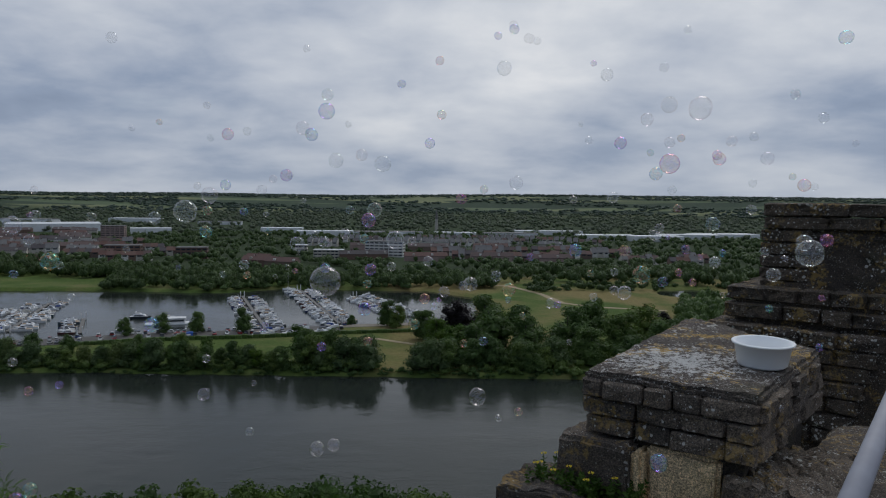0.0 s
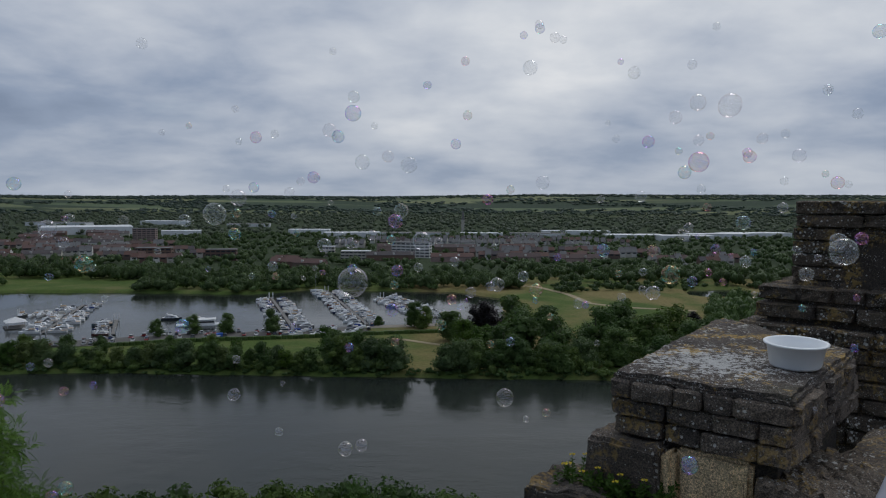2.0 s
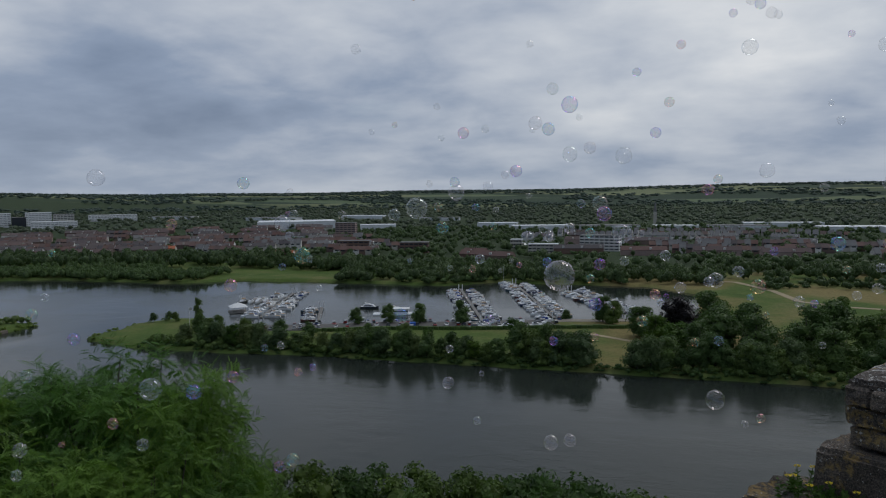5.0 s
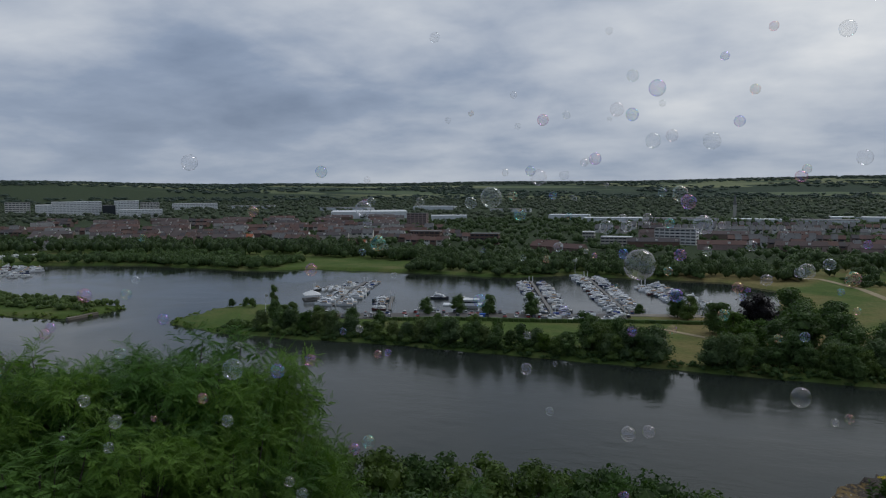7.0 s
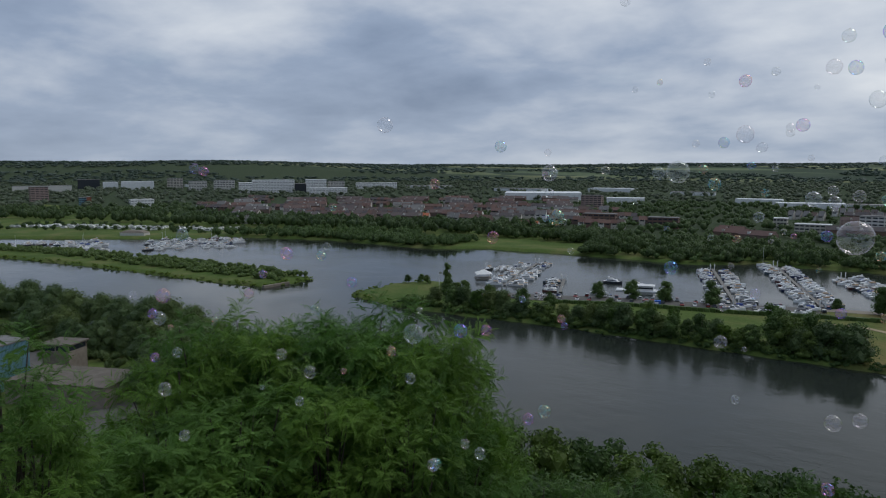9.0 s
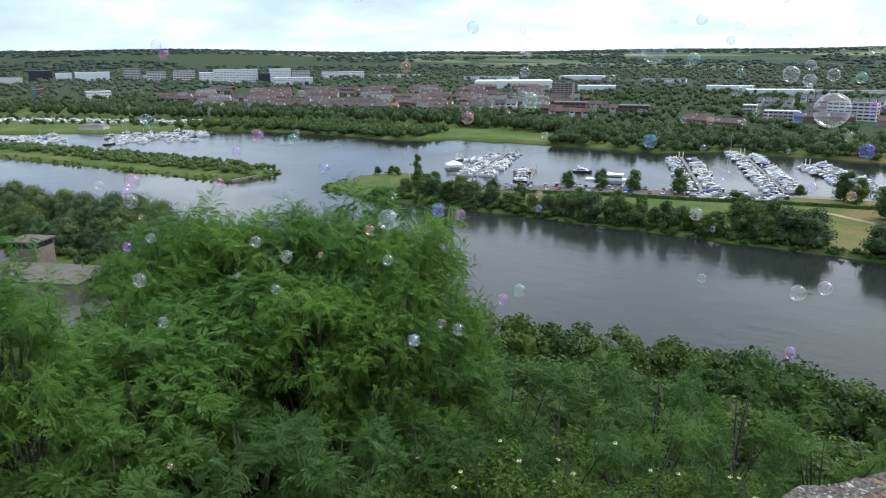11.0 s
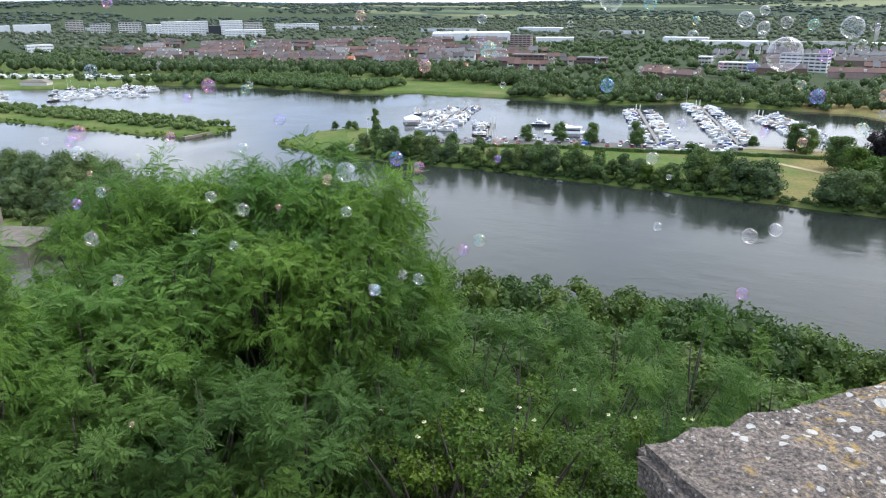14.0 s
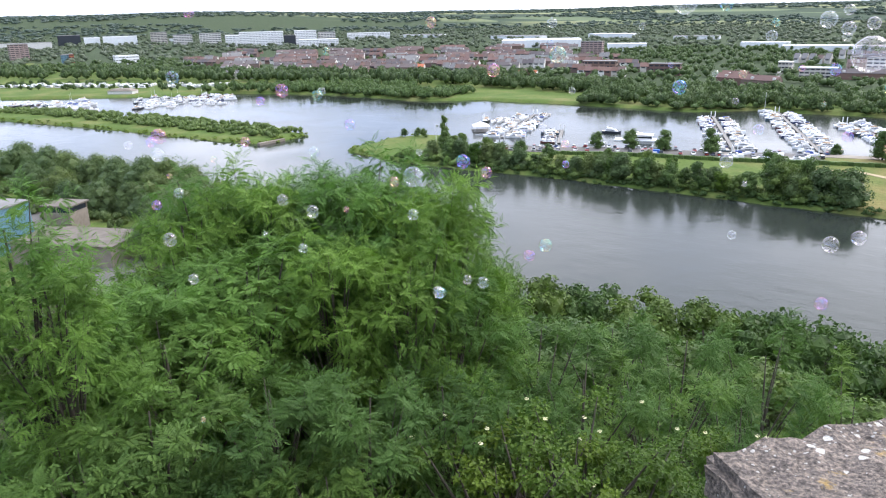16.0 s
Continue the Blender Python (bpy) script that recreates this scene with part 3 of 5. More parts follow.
# the bank of the spit: a row at the water's edge and a looser one behind
x = -196.0
while x < 40:
    if not -24 < x < -10:
        tree(RNG.choice(["oak", "willow", "oak", "lime", "willow"]) if x < 0 else "oak", x, 263 + RNG.uniform(-2, 5), RNG.uniform(6.0, 10.5) if x < -58 else RNG.uniform(7, 12.5), 1.12)
    x += RNG.uniform(3.6, 6.5)
for x0, y0, kind, h in [(-190, 275, "oak", 10), (-176, 277, "oak", 9), (-160, 279, "oak", 9), (-147, 281, "oak", 8), (-119, 283, "oak", 8), (-104, 285, "oak", 8), (-92, 280, "lime", 8), (-58, 292, "lime", 12),
                        (-52, 276, "oak", 13), (-42, 272, "oak", 13), (-33, 268, "oak", 11), (-44, 264, "willow", 9), (-28, 263, "willow", 9)]:
    tree(kind, x0, y0, h)
# trees along the quay
for x0, y0, h in [(-127, 325, 9), (-112, 329, 10), (-93, 334, 11), (-141, 318, 8), (-27, 355, 13), (-22, 350, 11), (-45, 358, 6)]:
    tree("oak", x0, y0, h)
# the wood with the copper beech
tree("copper", 7, 318, 18.5, 1.05)
for x0, y0, kind, h in [(-8, 322, "oak", 16), (-2, 305, "lime", 16), (6, 292, "lime", 15), (2, 276, "willow", 11), (14, 280, "oak", 16), (22, 300, "oak", 20), (20, 332, "oak", 22), (34, 288, "oak", 19), (36, 308, "oak", 21),
                        (30, 268, "willow", 12), (44, 272, "willow", 13), (52, 296, "oak", 22), (64, 306, "oak", 23), (58, 276, "oak", 17), (74, 292, "oak", 21), (72, 270, "oak", 15), (86, 306, "oak", 21), (88, 282, "oak", 18),
                        (100, 300, "oak", 17), (104, 318, "lime", 14), (112, 330, "oak", 14), (118, 306, "oak", 15), (132, 318, "oak", 15), (26, 356, "oak", 15), (84, 392, "oak", 12), (112, 362, "copper", 9), (128, 356, "oak", 10), (146, 336, "oak", 17),
                        (160, 352, "oak", 18), (170, 330, "oak", 19), (186, 350, "oak", 19), (200, 372, "oak", 17), (176, 384, "oak", 16), (210, 400, "oak", 16), (196, 418, "oak", 15), (222, 436, "oak", 15), (238, 410, "oak", 16)]:
    tree(kind, x0, y0, h * 0.86, 1.28)
# the point
tree("poplar", -210, 291, 17, 0.75)
tree("oak", -204, 283, 9)
tree("oak", -197, 281, 8, 1.2)
for x0, y0 in [(-246, 304), (-241, 309), (-236, 308)]:
    tree("bush", x0, y0, 4.5)


def scatter(name, mat, spots, leaves, leaf, label, category, core=1, lobes=3):
    """Many trees or bushes too far or too many to count, as one mass."""
    vs, fs, off = [], [], 0
    iv, jf = ico(core)
    jl = jf.tolist()
    grounds = height([s[0] for s in spots], [s[1] for s in spots]) - 0.3
    for (x, y, h, w), z in zip(spots, grounds.tolist()):
        for k in range(lobes):
            a = RNG.uniform(0, math.tau)
            o = w * (0.0 if lobes == 1 else RNG.uniform(0.1, 0.3))
            r = w * (0.5 if lobes == 1 else RNG.uniform(0.28, 0.42))
            c = np.array((x + math.cos(a) * o, y + math.sin(a) * o, z + h * RNG.uniform(0.40, 0.55)))
            v = iv * (0.7 if leaves else 1.0) * (r, r, h * RNG.uniform(0.42, 0.5)) * (1 + RNG.uniform(-0.2, 0.2, (len(iv), 1))) + c
            v[:, 2] = np.maximum(v[:, 2], z)
            vs.append(v)
            fs.append(jf + off)
            off += len(v)
            if leaves:
                d = unit(leaves)
                d[:, 2] = np.abs(d[:, 2]) - 0.25
                lv, lf = leaf_cards(d * (r, r, h * 0.46) * RNG.uniform(0.68, 1.1, (leaves, 1)) + c, d, leaf)
                vs.append(lv)
                fs.append(lf + off)
                off += len(lv)
    flat_faces = [f for block in fs for f in block.tolist()]
    return tagged(new(name, mesh(name, np.concatenate(vs), flat_faces, M[mat], True)), label, category, kind="stuff")


def pick(n, xs, ys, keep):
    out = []
    while len(out) < n:
        x, y = RNG.uniform(*xs), RNG.uniform(*ys)
        if keep(x, y):
            out.append((x, y))
    return out


def dry(x, y):
    return float(height(x, y)) > 0.8


shore_trees = [(x, y, RNG.uniform(7, 13), RNG.uniform(7, 11)) for x, y in pick(330, (-235, 40), (474, 575), lambda x, y: dry(x, y) and not (x > -20 and y < 505))]
shore_trees += [(x, y, RNG.uniform(8, 14), RNG.uniform(7, 11)) for x, y in pick(120, (-360, -225), (546, 585), dry)]
shore_trees += [(x, y, RNG.uniform(8, 14), RNG.uniform(7, 12)) for x, y in pick(200, (40, 330), (535, 640), lambda x, y: dry(x, y) and y > 548 - 0.1 * x)]
scatter("far_bank_trees", "leaf_far", shore_trees, 105, 0.62, "dense dark green trees along the far lake shore", "trees")
willows = [(x, y, RNG.uniform(5, 8.5), RNG.uniform(5, 8)) for x, y in pick(230, (-520, -335), (402, 520), lambda x, y: dry(x, y) and y < 520 + 0.35 * (x + 335))]
willows += [(x, y, RNG.uniform(4, 7), RNG.uniform(5, 7)) for x, y in pick(60, (-235, -20), (470, 508), dry)]
willows += [(x, y, RNG.uniform(5, 10), RNG.uniform(5, 8)) for x, y in [az(RNG.uniform(38, 57), RNG.uniform(585, 720)) for _ in range(520)] if dry(x, y) and not (math.degrees(math.atan2(-x, y)) > 54 and math.hypot(x, y) > 660)]
scatter("shore_willows", "leaf_scrub", willows, 85, 0.5, "pale grey-green willow scrub beside the lake", "trees")
belt = [(x, y, RNG.uniform(11, 17), RNG.uniform(9, 14)) for x, y in pick(420, (-1250, -330), (340, 640), lambda x, y: y > 500 + 0.26 * (x + 480) + 20 and y < 590 + 0.26 * (x + 480) + 20)]
scatter("tree_belt", "leaf_far", belt, 70, 0.8, "belt of tall dark trees behind the camp site", "trees")
isle = [(x, y, RNG.uniform(2.0, 5.0), RNG.uniform(3, 5.5)) for x, y in pick(760, (-700, -308), (180, 296), lambda x, y: float(signed(np.array(x), np.array(y), ISLAND)) > 2 and y > 266 + 0.06 * (x + 308) - max(0, -560 - x) * 0.45)]
scatter("island_scrub", "leaf_scrub", isle, 36, 0.36, "green scrub along the narrow grassy island", "bushes")
rim = [(x, y, RNG.uniform(0.8, 1.8), RNG.uniform(1.5, 3)) for x, y in pick(420, (-640, -230), (225, 312), lambda x, y: 0 < max(float(signed(np.array(x), np.array(y), ISLAND)), -float(signed(np.array(x), np.array(y), WATER[0])) if x > -256 else -9) < 3.5)]
scatter("bank_reeds", "reed", rim, 30, 0.35, "green reeds and nettles on the water's edge", "reeds", 1, 1)
grove = [(x, y, RNG.uniform(9, 15), RNG.uniform(7, 11)) for x, y in [az(RNG.uniform(-29, -18.5), RNG.uniform(330, 470)) for _ in range(150)] if dry(x, y)]
scatter("meadow_grove", "leaf_bank", grove, 110, 0.5, "dense green grove beside the meadow and the pond", "trees")
meadow = [(x, y, RNG.uniform(2, 7), RNG.uniform(3, 8)) for x, y in pick(110, (60, 330), (400, 540), lambda x, y: dry(x, y) and y > 470 + 0.25 * x)]
scatter("meadow_bushes", "leaf_far", meadow, 50, 0.5, "hawthorn bushes dotted over the meadow", "bushes")


def ring(n, near, far, keep=lambda x, y: True):
    """Places spread over the quarters in view, between two distances."""
    out = []
    while len(out) < n:
        a, d = RNG.uniform(-36, 72), math.sqrt(RNG.uniform(near * near, far * far))
        x, y = az(a, d)
        if y > 590 + 0.26 * min(0, x + 330) and keep(x, y):
            out.append((x, y))
    return out


def street(x, y):
    """Inside the quarter of terraced houses, where trees stand few and low."""
    d, a = math.hypot(x, y), math.degrees(math.atan2(-x, y))
    return (25 < a < 54 and 790 < d < 1340) or (-7 < a < 9 and 700 < d < 1000)


town = [(x, y, *((RNG.uniform(4, 8), RNG.uniform(5, 9)) if street(x, y) else (RNG.uniform(6, 12), RNG.uniform(8, 15)))) for x, y in ring(2300, 600, 1250, lambda x, y: not street(x, y) or RNG.uniform() < 0.8)]
scatter("town_trees", "leaf_far", town, 30, 0.95, "leafy trees between the houses of the town", "trees", 1, 2)
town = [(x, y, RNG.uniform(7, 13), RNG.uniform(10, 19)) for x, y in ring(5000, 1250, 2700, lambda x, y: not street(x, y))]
scatter("outer_town_trees", "leaf_hazed", town, 15, 1.7, "trees in the far quarters of the town", "trees", 1, 1)


def field(x, y):
    """Open fields in strips on the slope under the ridge."""
    d = math.hypot(x, y)
    return 2880 < d < 3780 and math.sin(x / 330.0 + 0.7) * math.cos(d / 120.0) + 0.6 * math.sin(x / 140.0 + d / 170.0) > -0.15


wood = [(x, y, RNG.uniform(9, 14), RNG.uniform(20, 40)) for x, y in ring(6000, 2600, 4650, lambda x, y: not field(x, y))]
scatter("hill_woods", "leaf_hazed", wood, 8, 3.4, "woods on the ridge along the horizon, coloured pale for haze", "woods", 1, 1)


# ---- marina ----
def loft(sections, mat, name, close=True):
    """A skin over equal rings of points."""
    bm = bmesh.new()
    rings = [[bm.verts.new(p) for p in s] for s in sections]
    n = len(rings[0])
    for a, b in zip(rings, rings[1:]):
        for k in range(n if close else n - 1):
            bm.faces.new((a[k], a[(k + 1) % n], b[(k + 1) % n], b[k]))
    bm.faces.new(rings[0][::-1])
    bm.faces.new(rings[-1])
    return from_bm(name, bm, mat)


def hull_mesh(l, w, mat):
    s = []
    for u, b, f in ((-0.5, 0.82, 1.0), (-0.2, 1.0, 1.0), (0.15, 0.96, 1.04), (0.36, 0.62, 1.12), (0.5, 0.06, 1.22)):
        y, top = w / 2 * b, 0.11 * l * f
        s.append([(u * l, -y, top), (u * l, -y * 0.8, -0.2), (u * l, 0, -0.45), (u * l, y * 0.8, -0.2), (u * l, y, top), (u * l, y * 0.9, top - 0.12), (u * l, -y * 0.9, top - 0.12)])
    return loft(s, mat, "hull")


def cabin_mesh(x0, x1, w, z0, z1, mat, rake=0.5):
    bm = bmesh.new()
    lo, hi = [(x0, -w / 2, z0), (x1, -w / 2 * 0.8, z0), (x1, w / 2 * 0.8, z0), (x0, w / 2, z0)], [(x0 + 0.1, -w / 2 * 0.88, z1), (x1 - rake, -w / 2 * 0.7, z1), (x1 - rake, w / 2 * 0.7, z1), (x0 + 0.1, w / 2 * 0.88, z1)]
    a, b = [bm.verts.new(p) for p in lo], [bm.verts.new(p) for p in hi]
    for k in range(4):
        bm.faces.new((a[k], a[(k + 1) % 4], b[(k + 1) % 4], b[k]))
    bm.faces.new(b)
    bm.faces.new(a[::-1])
    bmesh.ops.bevel(bm, geom=bm.edges[:], offset=0.06, segments=1, affect="EDGES")
    return from_bm("cabin", bm, mat)


def boat(l, w, hull, style, label):
    t = thing("motor_boat" if style < 3 else "sailing_yacht", label, "boat", "boats moored in the marina")
    d = 0.11 * l
    part("hull", hull_mesh(l, w, M[hull]), t)
    part("deck", loft([[(u * l, -w / 2 * b, d - 0.02 + 0.1 * max(u, 0)), (u * l, w / 2 * b, d - 0.02 + 0.1 * max(u, 0)), (u * l, w / 2 * b, d - 0.1), (u * l, -w / 2 * b, d - 0.1)] for u, b in ((-0.49, 0.75), (0, 0.9), (0.3, 0.62), (0.46, 0.12))], M["deck"], "deck"), t)
    if style == 0:
        cab = part("cabin", cabin_mesh(-0.2 * l, 0.25 * l, w * 0.78, d, d + 0.95, M["hull"], 0.8), t)
        part("window_band", box_mesh("window_band", (-0.17 * l, -w * 0.385, d + 0.42), (0.14 * l, w * 0.385, d + 0.74), M["glass_dark"], 0.03), cab, "dark cabin windows")
        part("windscreen", cabin_mesh(-0.12 * l, 0.1 * l, w * 0.6, d + 0.95, d + 1.45, M["glass_dark"], 0.5), cab, "raked dark windscreen")
    elif style == 1:
        cab = part("cabin", cabin_mesh(-0.32 * l, 0.28 * l, w * 0.82, d, d + 1.1, M["hull"], 0.9), t)
        part("window_band", box_mesh("window_band", (-0.28 * l, -w * 0.40, d + 0.5), (0.14 * l, w * 0.40, d + 0.86), M["glass_dark"], 0.03), cab, "dark cabin windows")
        part("flybridge", cabin_mesh(-0.26 * l, 0.04 * l, w * 0.62, d + 1.1, d + 1.75, M["deck"], 0.4), t)
        part("radar_arch", box_mesh("radar_arch", (-0.24 * l, -w * 0.3, d + 1.75), (-0.21 * l, w * 0.3, d + 2.5), M["hull"], 0.03), t)
    elif style == 2:
        part("canopy", cabin_mesh(-0.42 * l, 0.1 * l, w * 0.8, d, d + 1.15, M["cover"], 0.5), t, "fabric cockpit cover")
        part("foredeck", cabin_mesh(0.08 * l, 0.36 * l, w * 0.6, d, d + 0.4, M["hull"], 0.5), t)
    else:
        part("cabin", cabin_mesh(-0.1 * l, 0.25 * l, w * 0.6, d, d + 0.5, M["hull"], 0.6), t)
        bm = bmesh.new()
        tube(bm, [(0.06 * l, 0, d), (0.06 * l, 0, d + 1.25 * l)], [0.09, 0.06], 6)
        part("mast", from_bm("mast", bm, M["steel_white"]), t)
        bm = bmesh.new()
        tube(bm, [(0.06 * l, 0, d + 1.2), (-0.36 * l, 0, d + 1.15)], [0.14, 0.12], 6)
        part("boom", from_bm("boom", bm, M["cover"]), t, "boom with a furled sail under a cover")
    return t


FLEET = [boat(9.5, 3.2, "hull", 0, "white motor cruiser with dark cabin windows at a jetty"), boat(11.5, 3.7, "hull", 1, "white motor yacht with a flybridge at a jetty"),
         boat(7.5, 2.7, "hull", 2, "small white motor boat under a fabric cover"), boat(10.5, 3.5, "hull_blue", 1, "dark-hulled motor yacht with white cabin at a jetty"), boat(9.0, 3.0, "hull", 3, "white sailing yacht with a bare mast at a jetty")]
FLEET[0].matrix_basis = pose(-150.5, 341, 0, 0, 0, 25)
FLEET[1].matrix_basis = pose(-141, 371, 0, 0, 0, 15)
FLEET[2].matrix_basis = pose(-120, 346, 0, 0, 0, 20)
FLEET[3].matrix_basis = pose(-158.5, 377, 0, 0, 0, 8)
FLEET[4].matrix_basis = pose(-107, 502, 0, 0, 0, 205)
HITS = []


def moor(x, y, turn, z=0.0, pickfrom=(0, 0, 1, 1, 2, 3)):
    if all(math.hypot(x - a, y - b) > 2.6 for a, b in HITS):
        HITS.append((x, y))
        s = RNG.uniform(0.7, 0.95)
        copy_thing(FLEET[pickfrom[RNG.integers(len(pickfrom))]], pose(x, y, z, 0, 0, turn) @ Matrix.Diagonal((s, s, s, 1)))


def jetty(x0, y0, x1, y1, sides=(1, -1), pitch=4.7, posts=True, piers=(0, 0, 1, 1, 2, 3)):
    l, a = math.hypot(x1 - x0, y1 - y0), math.atan2(y1 - y0, x1 - x0)
    t = thing("jetty", "grey plank jetty with white mooring posts on the lake", "jetty", "jetties of the marina", pose(x0, y0, 0, 0, 0, math.degrees(a)))
    part("walkway", box_mesh("walkway", (0, -0.9, 0.35), (l, 0.9, 0.6), M["wood_grey"], 0.04), t)
    bm = bmesh.new()
    tube(bm, [(0, 0, -2.5), (0, 0, 3.4), (0, 0, 3.8)], [0.28, 0.28, 0.05], 8)
    post = from_bm("mooring_post", bm, M["white_paint"])
    for u in ((0.0, 1.0) if posts else ()):
        for s in (-1.2, 1.2):
            part("mooring_post", post, t, "white steel mooring post", Matrix.Translation((u * l, s, 0)))
    finger = box_mesh("finger_pontoon", (-0.35, 0.9, 0.3), (0.35, 7.5, 0.5), M["wood_grey"], 0.03)
    u, n = 2.5, 0
    while u < l - 2:
        for s in sides:
            if RNG.uniform() < 0.93:
                o = RNG.uniform(5.6, 6.6)
                moor(x0 + math.cos(a) * u - math.sin(a) * s * o, y0 + math.sin(a) * u + math.cos(a) * s * o, math.degrees(a) + 90 * s + (180 if RNG.uniform() < 0.4 else 0) + RNG.uniform(-4, 4), 0.0, piers)
            if n % 2 == 0:
                part("finger_pontoon", finger, t, "", pose(u + pitch / 2, 0, 0, 0, 0, 0 if s > 0 else 180))
        u += pitch
        n += 1


jetty(-86, 350, -129, 464)
jetty(-52, 366, -100, 502)
jetty(-18, 392, -57, 470)
jetty(-203, 334, -232, 424)
jetty(-224, 392, -248, 386, (1, -1))
jetty(-168, 332, -186, 372, (1,))
for a0, a1, ds in ((58.6, 51.8, (606, 617, 628, 639, 650, 661, 672, 682)), (67.5, 61.4, (616, 628, 640, 652, 664, 676, 688, 700))):
    for k, d in enumerate(ds):
        a = a0 - RNG.uniform(0, 0.6)
        while a > a1:
            x, y = az(a, d + RNG.uniform(-1.5, 1.5))
            if float(height(x, y)) < -0.5 and RNG.uniform() < 0.88:
                moor(x, y, a + 22 + 180 * (k % 2) + RNG.uniform(-9, 9), 0.0, (0, 0, 2, 1, 1, 4, 3))
            a -= RNG.uniform(0.72, 0.98)
# dry berths ashore
for k in range(3):
    for u in range(6):
        gx0, gy0 = -82 + 13 * k + u * 0.6, 322 + 4.5 * k + u * 3.2
        moor(gx0, gy0, 15 + RNG.uniform(-5, 5), float(height(gx0, gy0)) + 0.7, (0, 2, 2))

# floating restaurant with a hipped awning
t = thing("floating_restaurant", "white floating restaurant with a flat roof and windows", "restaurant", m=pose(-139, 361, 0, 0, 0, 18))
part("pontoon", box_mesh("pontoon", (-10, -3.5, -0.4), (11, 3.5, 0.6), M["steel_white"], 0.1), t)
part("house", box_mesh("house", (0, -2.6, 0.6), (9, 2.6, 3.0), M["white_paint"], 0.06), t)
part("window_band", box_mesh("window_band", (0.3, -2.66, 1.5), (8.7, 2.66, 2.3), M["glass_dark"], 0.02), t, "long dark window band")
part("roof", box_mesh("roof", (-4, -3.0, 3.0), (9.6, 3.0, 3.25), M["white_paint"], 0.05), t)
t = thing("pavilion", "white pavilion with a hipped canopy roof at the jetty", "pavilion", m=pose(-226, 349, 0, 0, 0, 40))
part("floor", box_mesh("floor", (-5, -5, 0.1), (5, 5, 0.6), M["wood_grey"], 0.03), t)
for sx in (-3.9, 3.9):
    for sy in (-3.9, 3.9):
        part("post", box_mesh("post", (sx - 0.12, sy - 0.12, 0.6), (sx + 0.12, sy + 0.12, 3.2), M["white_paint"], 0.02), t)
part("roof", box_mesh("roof", (-4.8, -4.8, 3.2), (4.8, 4.8, 5.4), M["white_paint"], 0.05, 0.08), t, "white hipped canvas roof")


# ---- cars, caravans ----
def car_thing():
    t = thing("car", "parked car with dark windows on the quay car park", "car", "cars on the car park")
    s = [[(u, -0.88 * b, z0), (u, 0.88 * b, z0), (u, 0.88 * b, z1), (u, -0.88 * b, z1)] for u, b, z0, z1 in ((-2.1, 0.92, 0.35, 0.85), (-1.6, 1, 0.28, 0.95), (0.9, 1, 0.28, 0.92), (1.9, 0.95, 0.28, 0.78), (2.15, 0.85, 0.35, 0.6))]
    part("body", loft(s, M["car"], "body"), t)
    part("cabin", cabin_mesh(-1.75, 1.15, 1.62, 0.9, 1.45, M["glass_dark"], 0.75), t, "dark glazed cabin")
    part("roof", box_mesh("roof", (-1.5, -0.62, 1.42), (0.3, 0.62, 1.5), M["car"], 0.03), t)
    bm = bmesh.new()
    tube(bm, [(0, -0.1, 0), (0, 0.1, 0)], [0.32, 0.32], 10)
    w = from_bm("wheel", bm, M["rubber"])
    bm = bmesh.new()
    tube(bm, [(0, -0.115, 0), (0, 0.115, 0)], [0.2, 0.2], 10)
    hub = from_bm("rim", bm, M["steel_white"])
    for x in (-1.3, 1.35):
        for y in (-0.82, 0.82):
            part("rim", hub, part("wheel", w, t, "", Matrix.Translation((x, y, 0.32))), "grey metal rim")
    return t


first = car_thing()
slots = [(-192 + u * 2.75 * 0.95, 293.5 + u * 2.75 * 0.335 + row * 11) for row in (0, 1) for u in range(56)]
used = False
for i, (x, y) in enumerate(slots):
    if RNG.uniform() < 0.62 and not any(math.hypot(x - a, y - b) < 5 for a, b in HITS):
        m = pose(x, y, float(height(x, y)) + 0.14, 0, 0, 109 + RNG.uniform(-2, 2) + (180 if RNG.uniform() < 0.5 else 0))
        if not used:
            first.matrix_basis, used = m, True
        else:
            copy_thing(first, m)
t = thing("waste_container", "blue steel waste container on the car park", "container", m=pose(-113, 321, float(height(-113, 321)) + 0.1, 0, 0, 18))
part("body", box_mesh("body", (-1.4, -0.9, 0), (1.4, 0.9, 1.6), plain("container_blue", (0.03, 0.12, 0.50), 0.5), 0.05), t)
part("lid", box_mesh("lid", (-1.45, -0.95, 1.6), (1.45, 0.95, 1.7), plain("container_lid", (0.04, 0.15, 0.55), 0.5), 0.02), t)

t = thing("caravan", "white touring caravan parked on the camp site", "caravan", "caravans on the camp site")
part("body", loft([[(u, -1.1, z0), (u, 1.1, z0), (u, 1.1, z1), (u, -1.1, z1)] for u, z0, z1 in ((-3.2, 0.7, 2.2), (-2.9, 0.45, 2.6), (2.7, 0.45, 2.65), (3.2, 0.8, 1.9))], M["caravan"], "body"), t)
part("window_band", box_mesh("window_band", (-2.2, -1.13, 1.4), (2.0, 1.13, 1.95), M["glass_dark"], 0.02), t, "dark side windows")
part("awning", box_mesh("awning", (-2.4, 1.1, 0.05), (2.2, 3.2, 2.3), M["caravan"], 0.1, 0.9), t, "pale fabric awning")
van = t
n = 0
for row in range(3):
    for u in range(30):
        if RNG.uniform() < 0.75:
            x, y = -600 - u * 7.6 + RNG.uniform(-1, 1), 440 + row * 13 - u * 3.2 + RNG.uniform(-1, 1)
            m = pose(x, y, float(height(x, y)), 0, 0, 20 + RNG.uniform(-8, 8) + 90 * (row == 2))
            if n == 0:
                van.matrix_basis = m
            else:
                copy_thing(van, m)
            n += 1
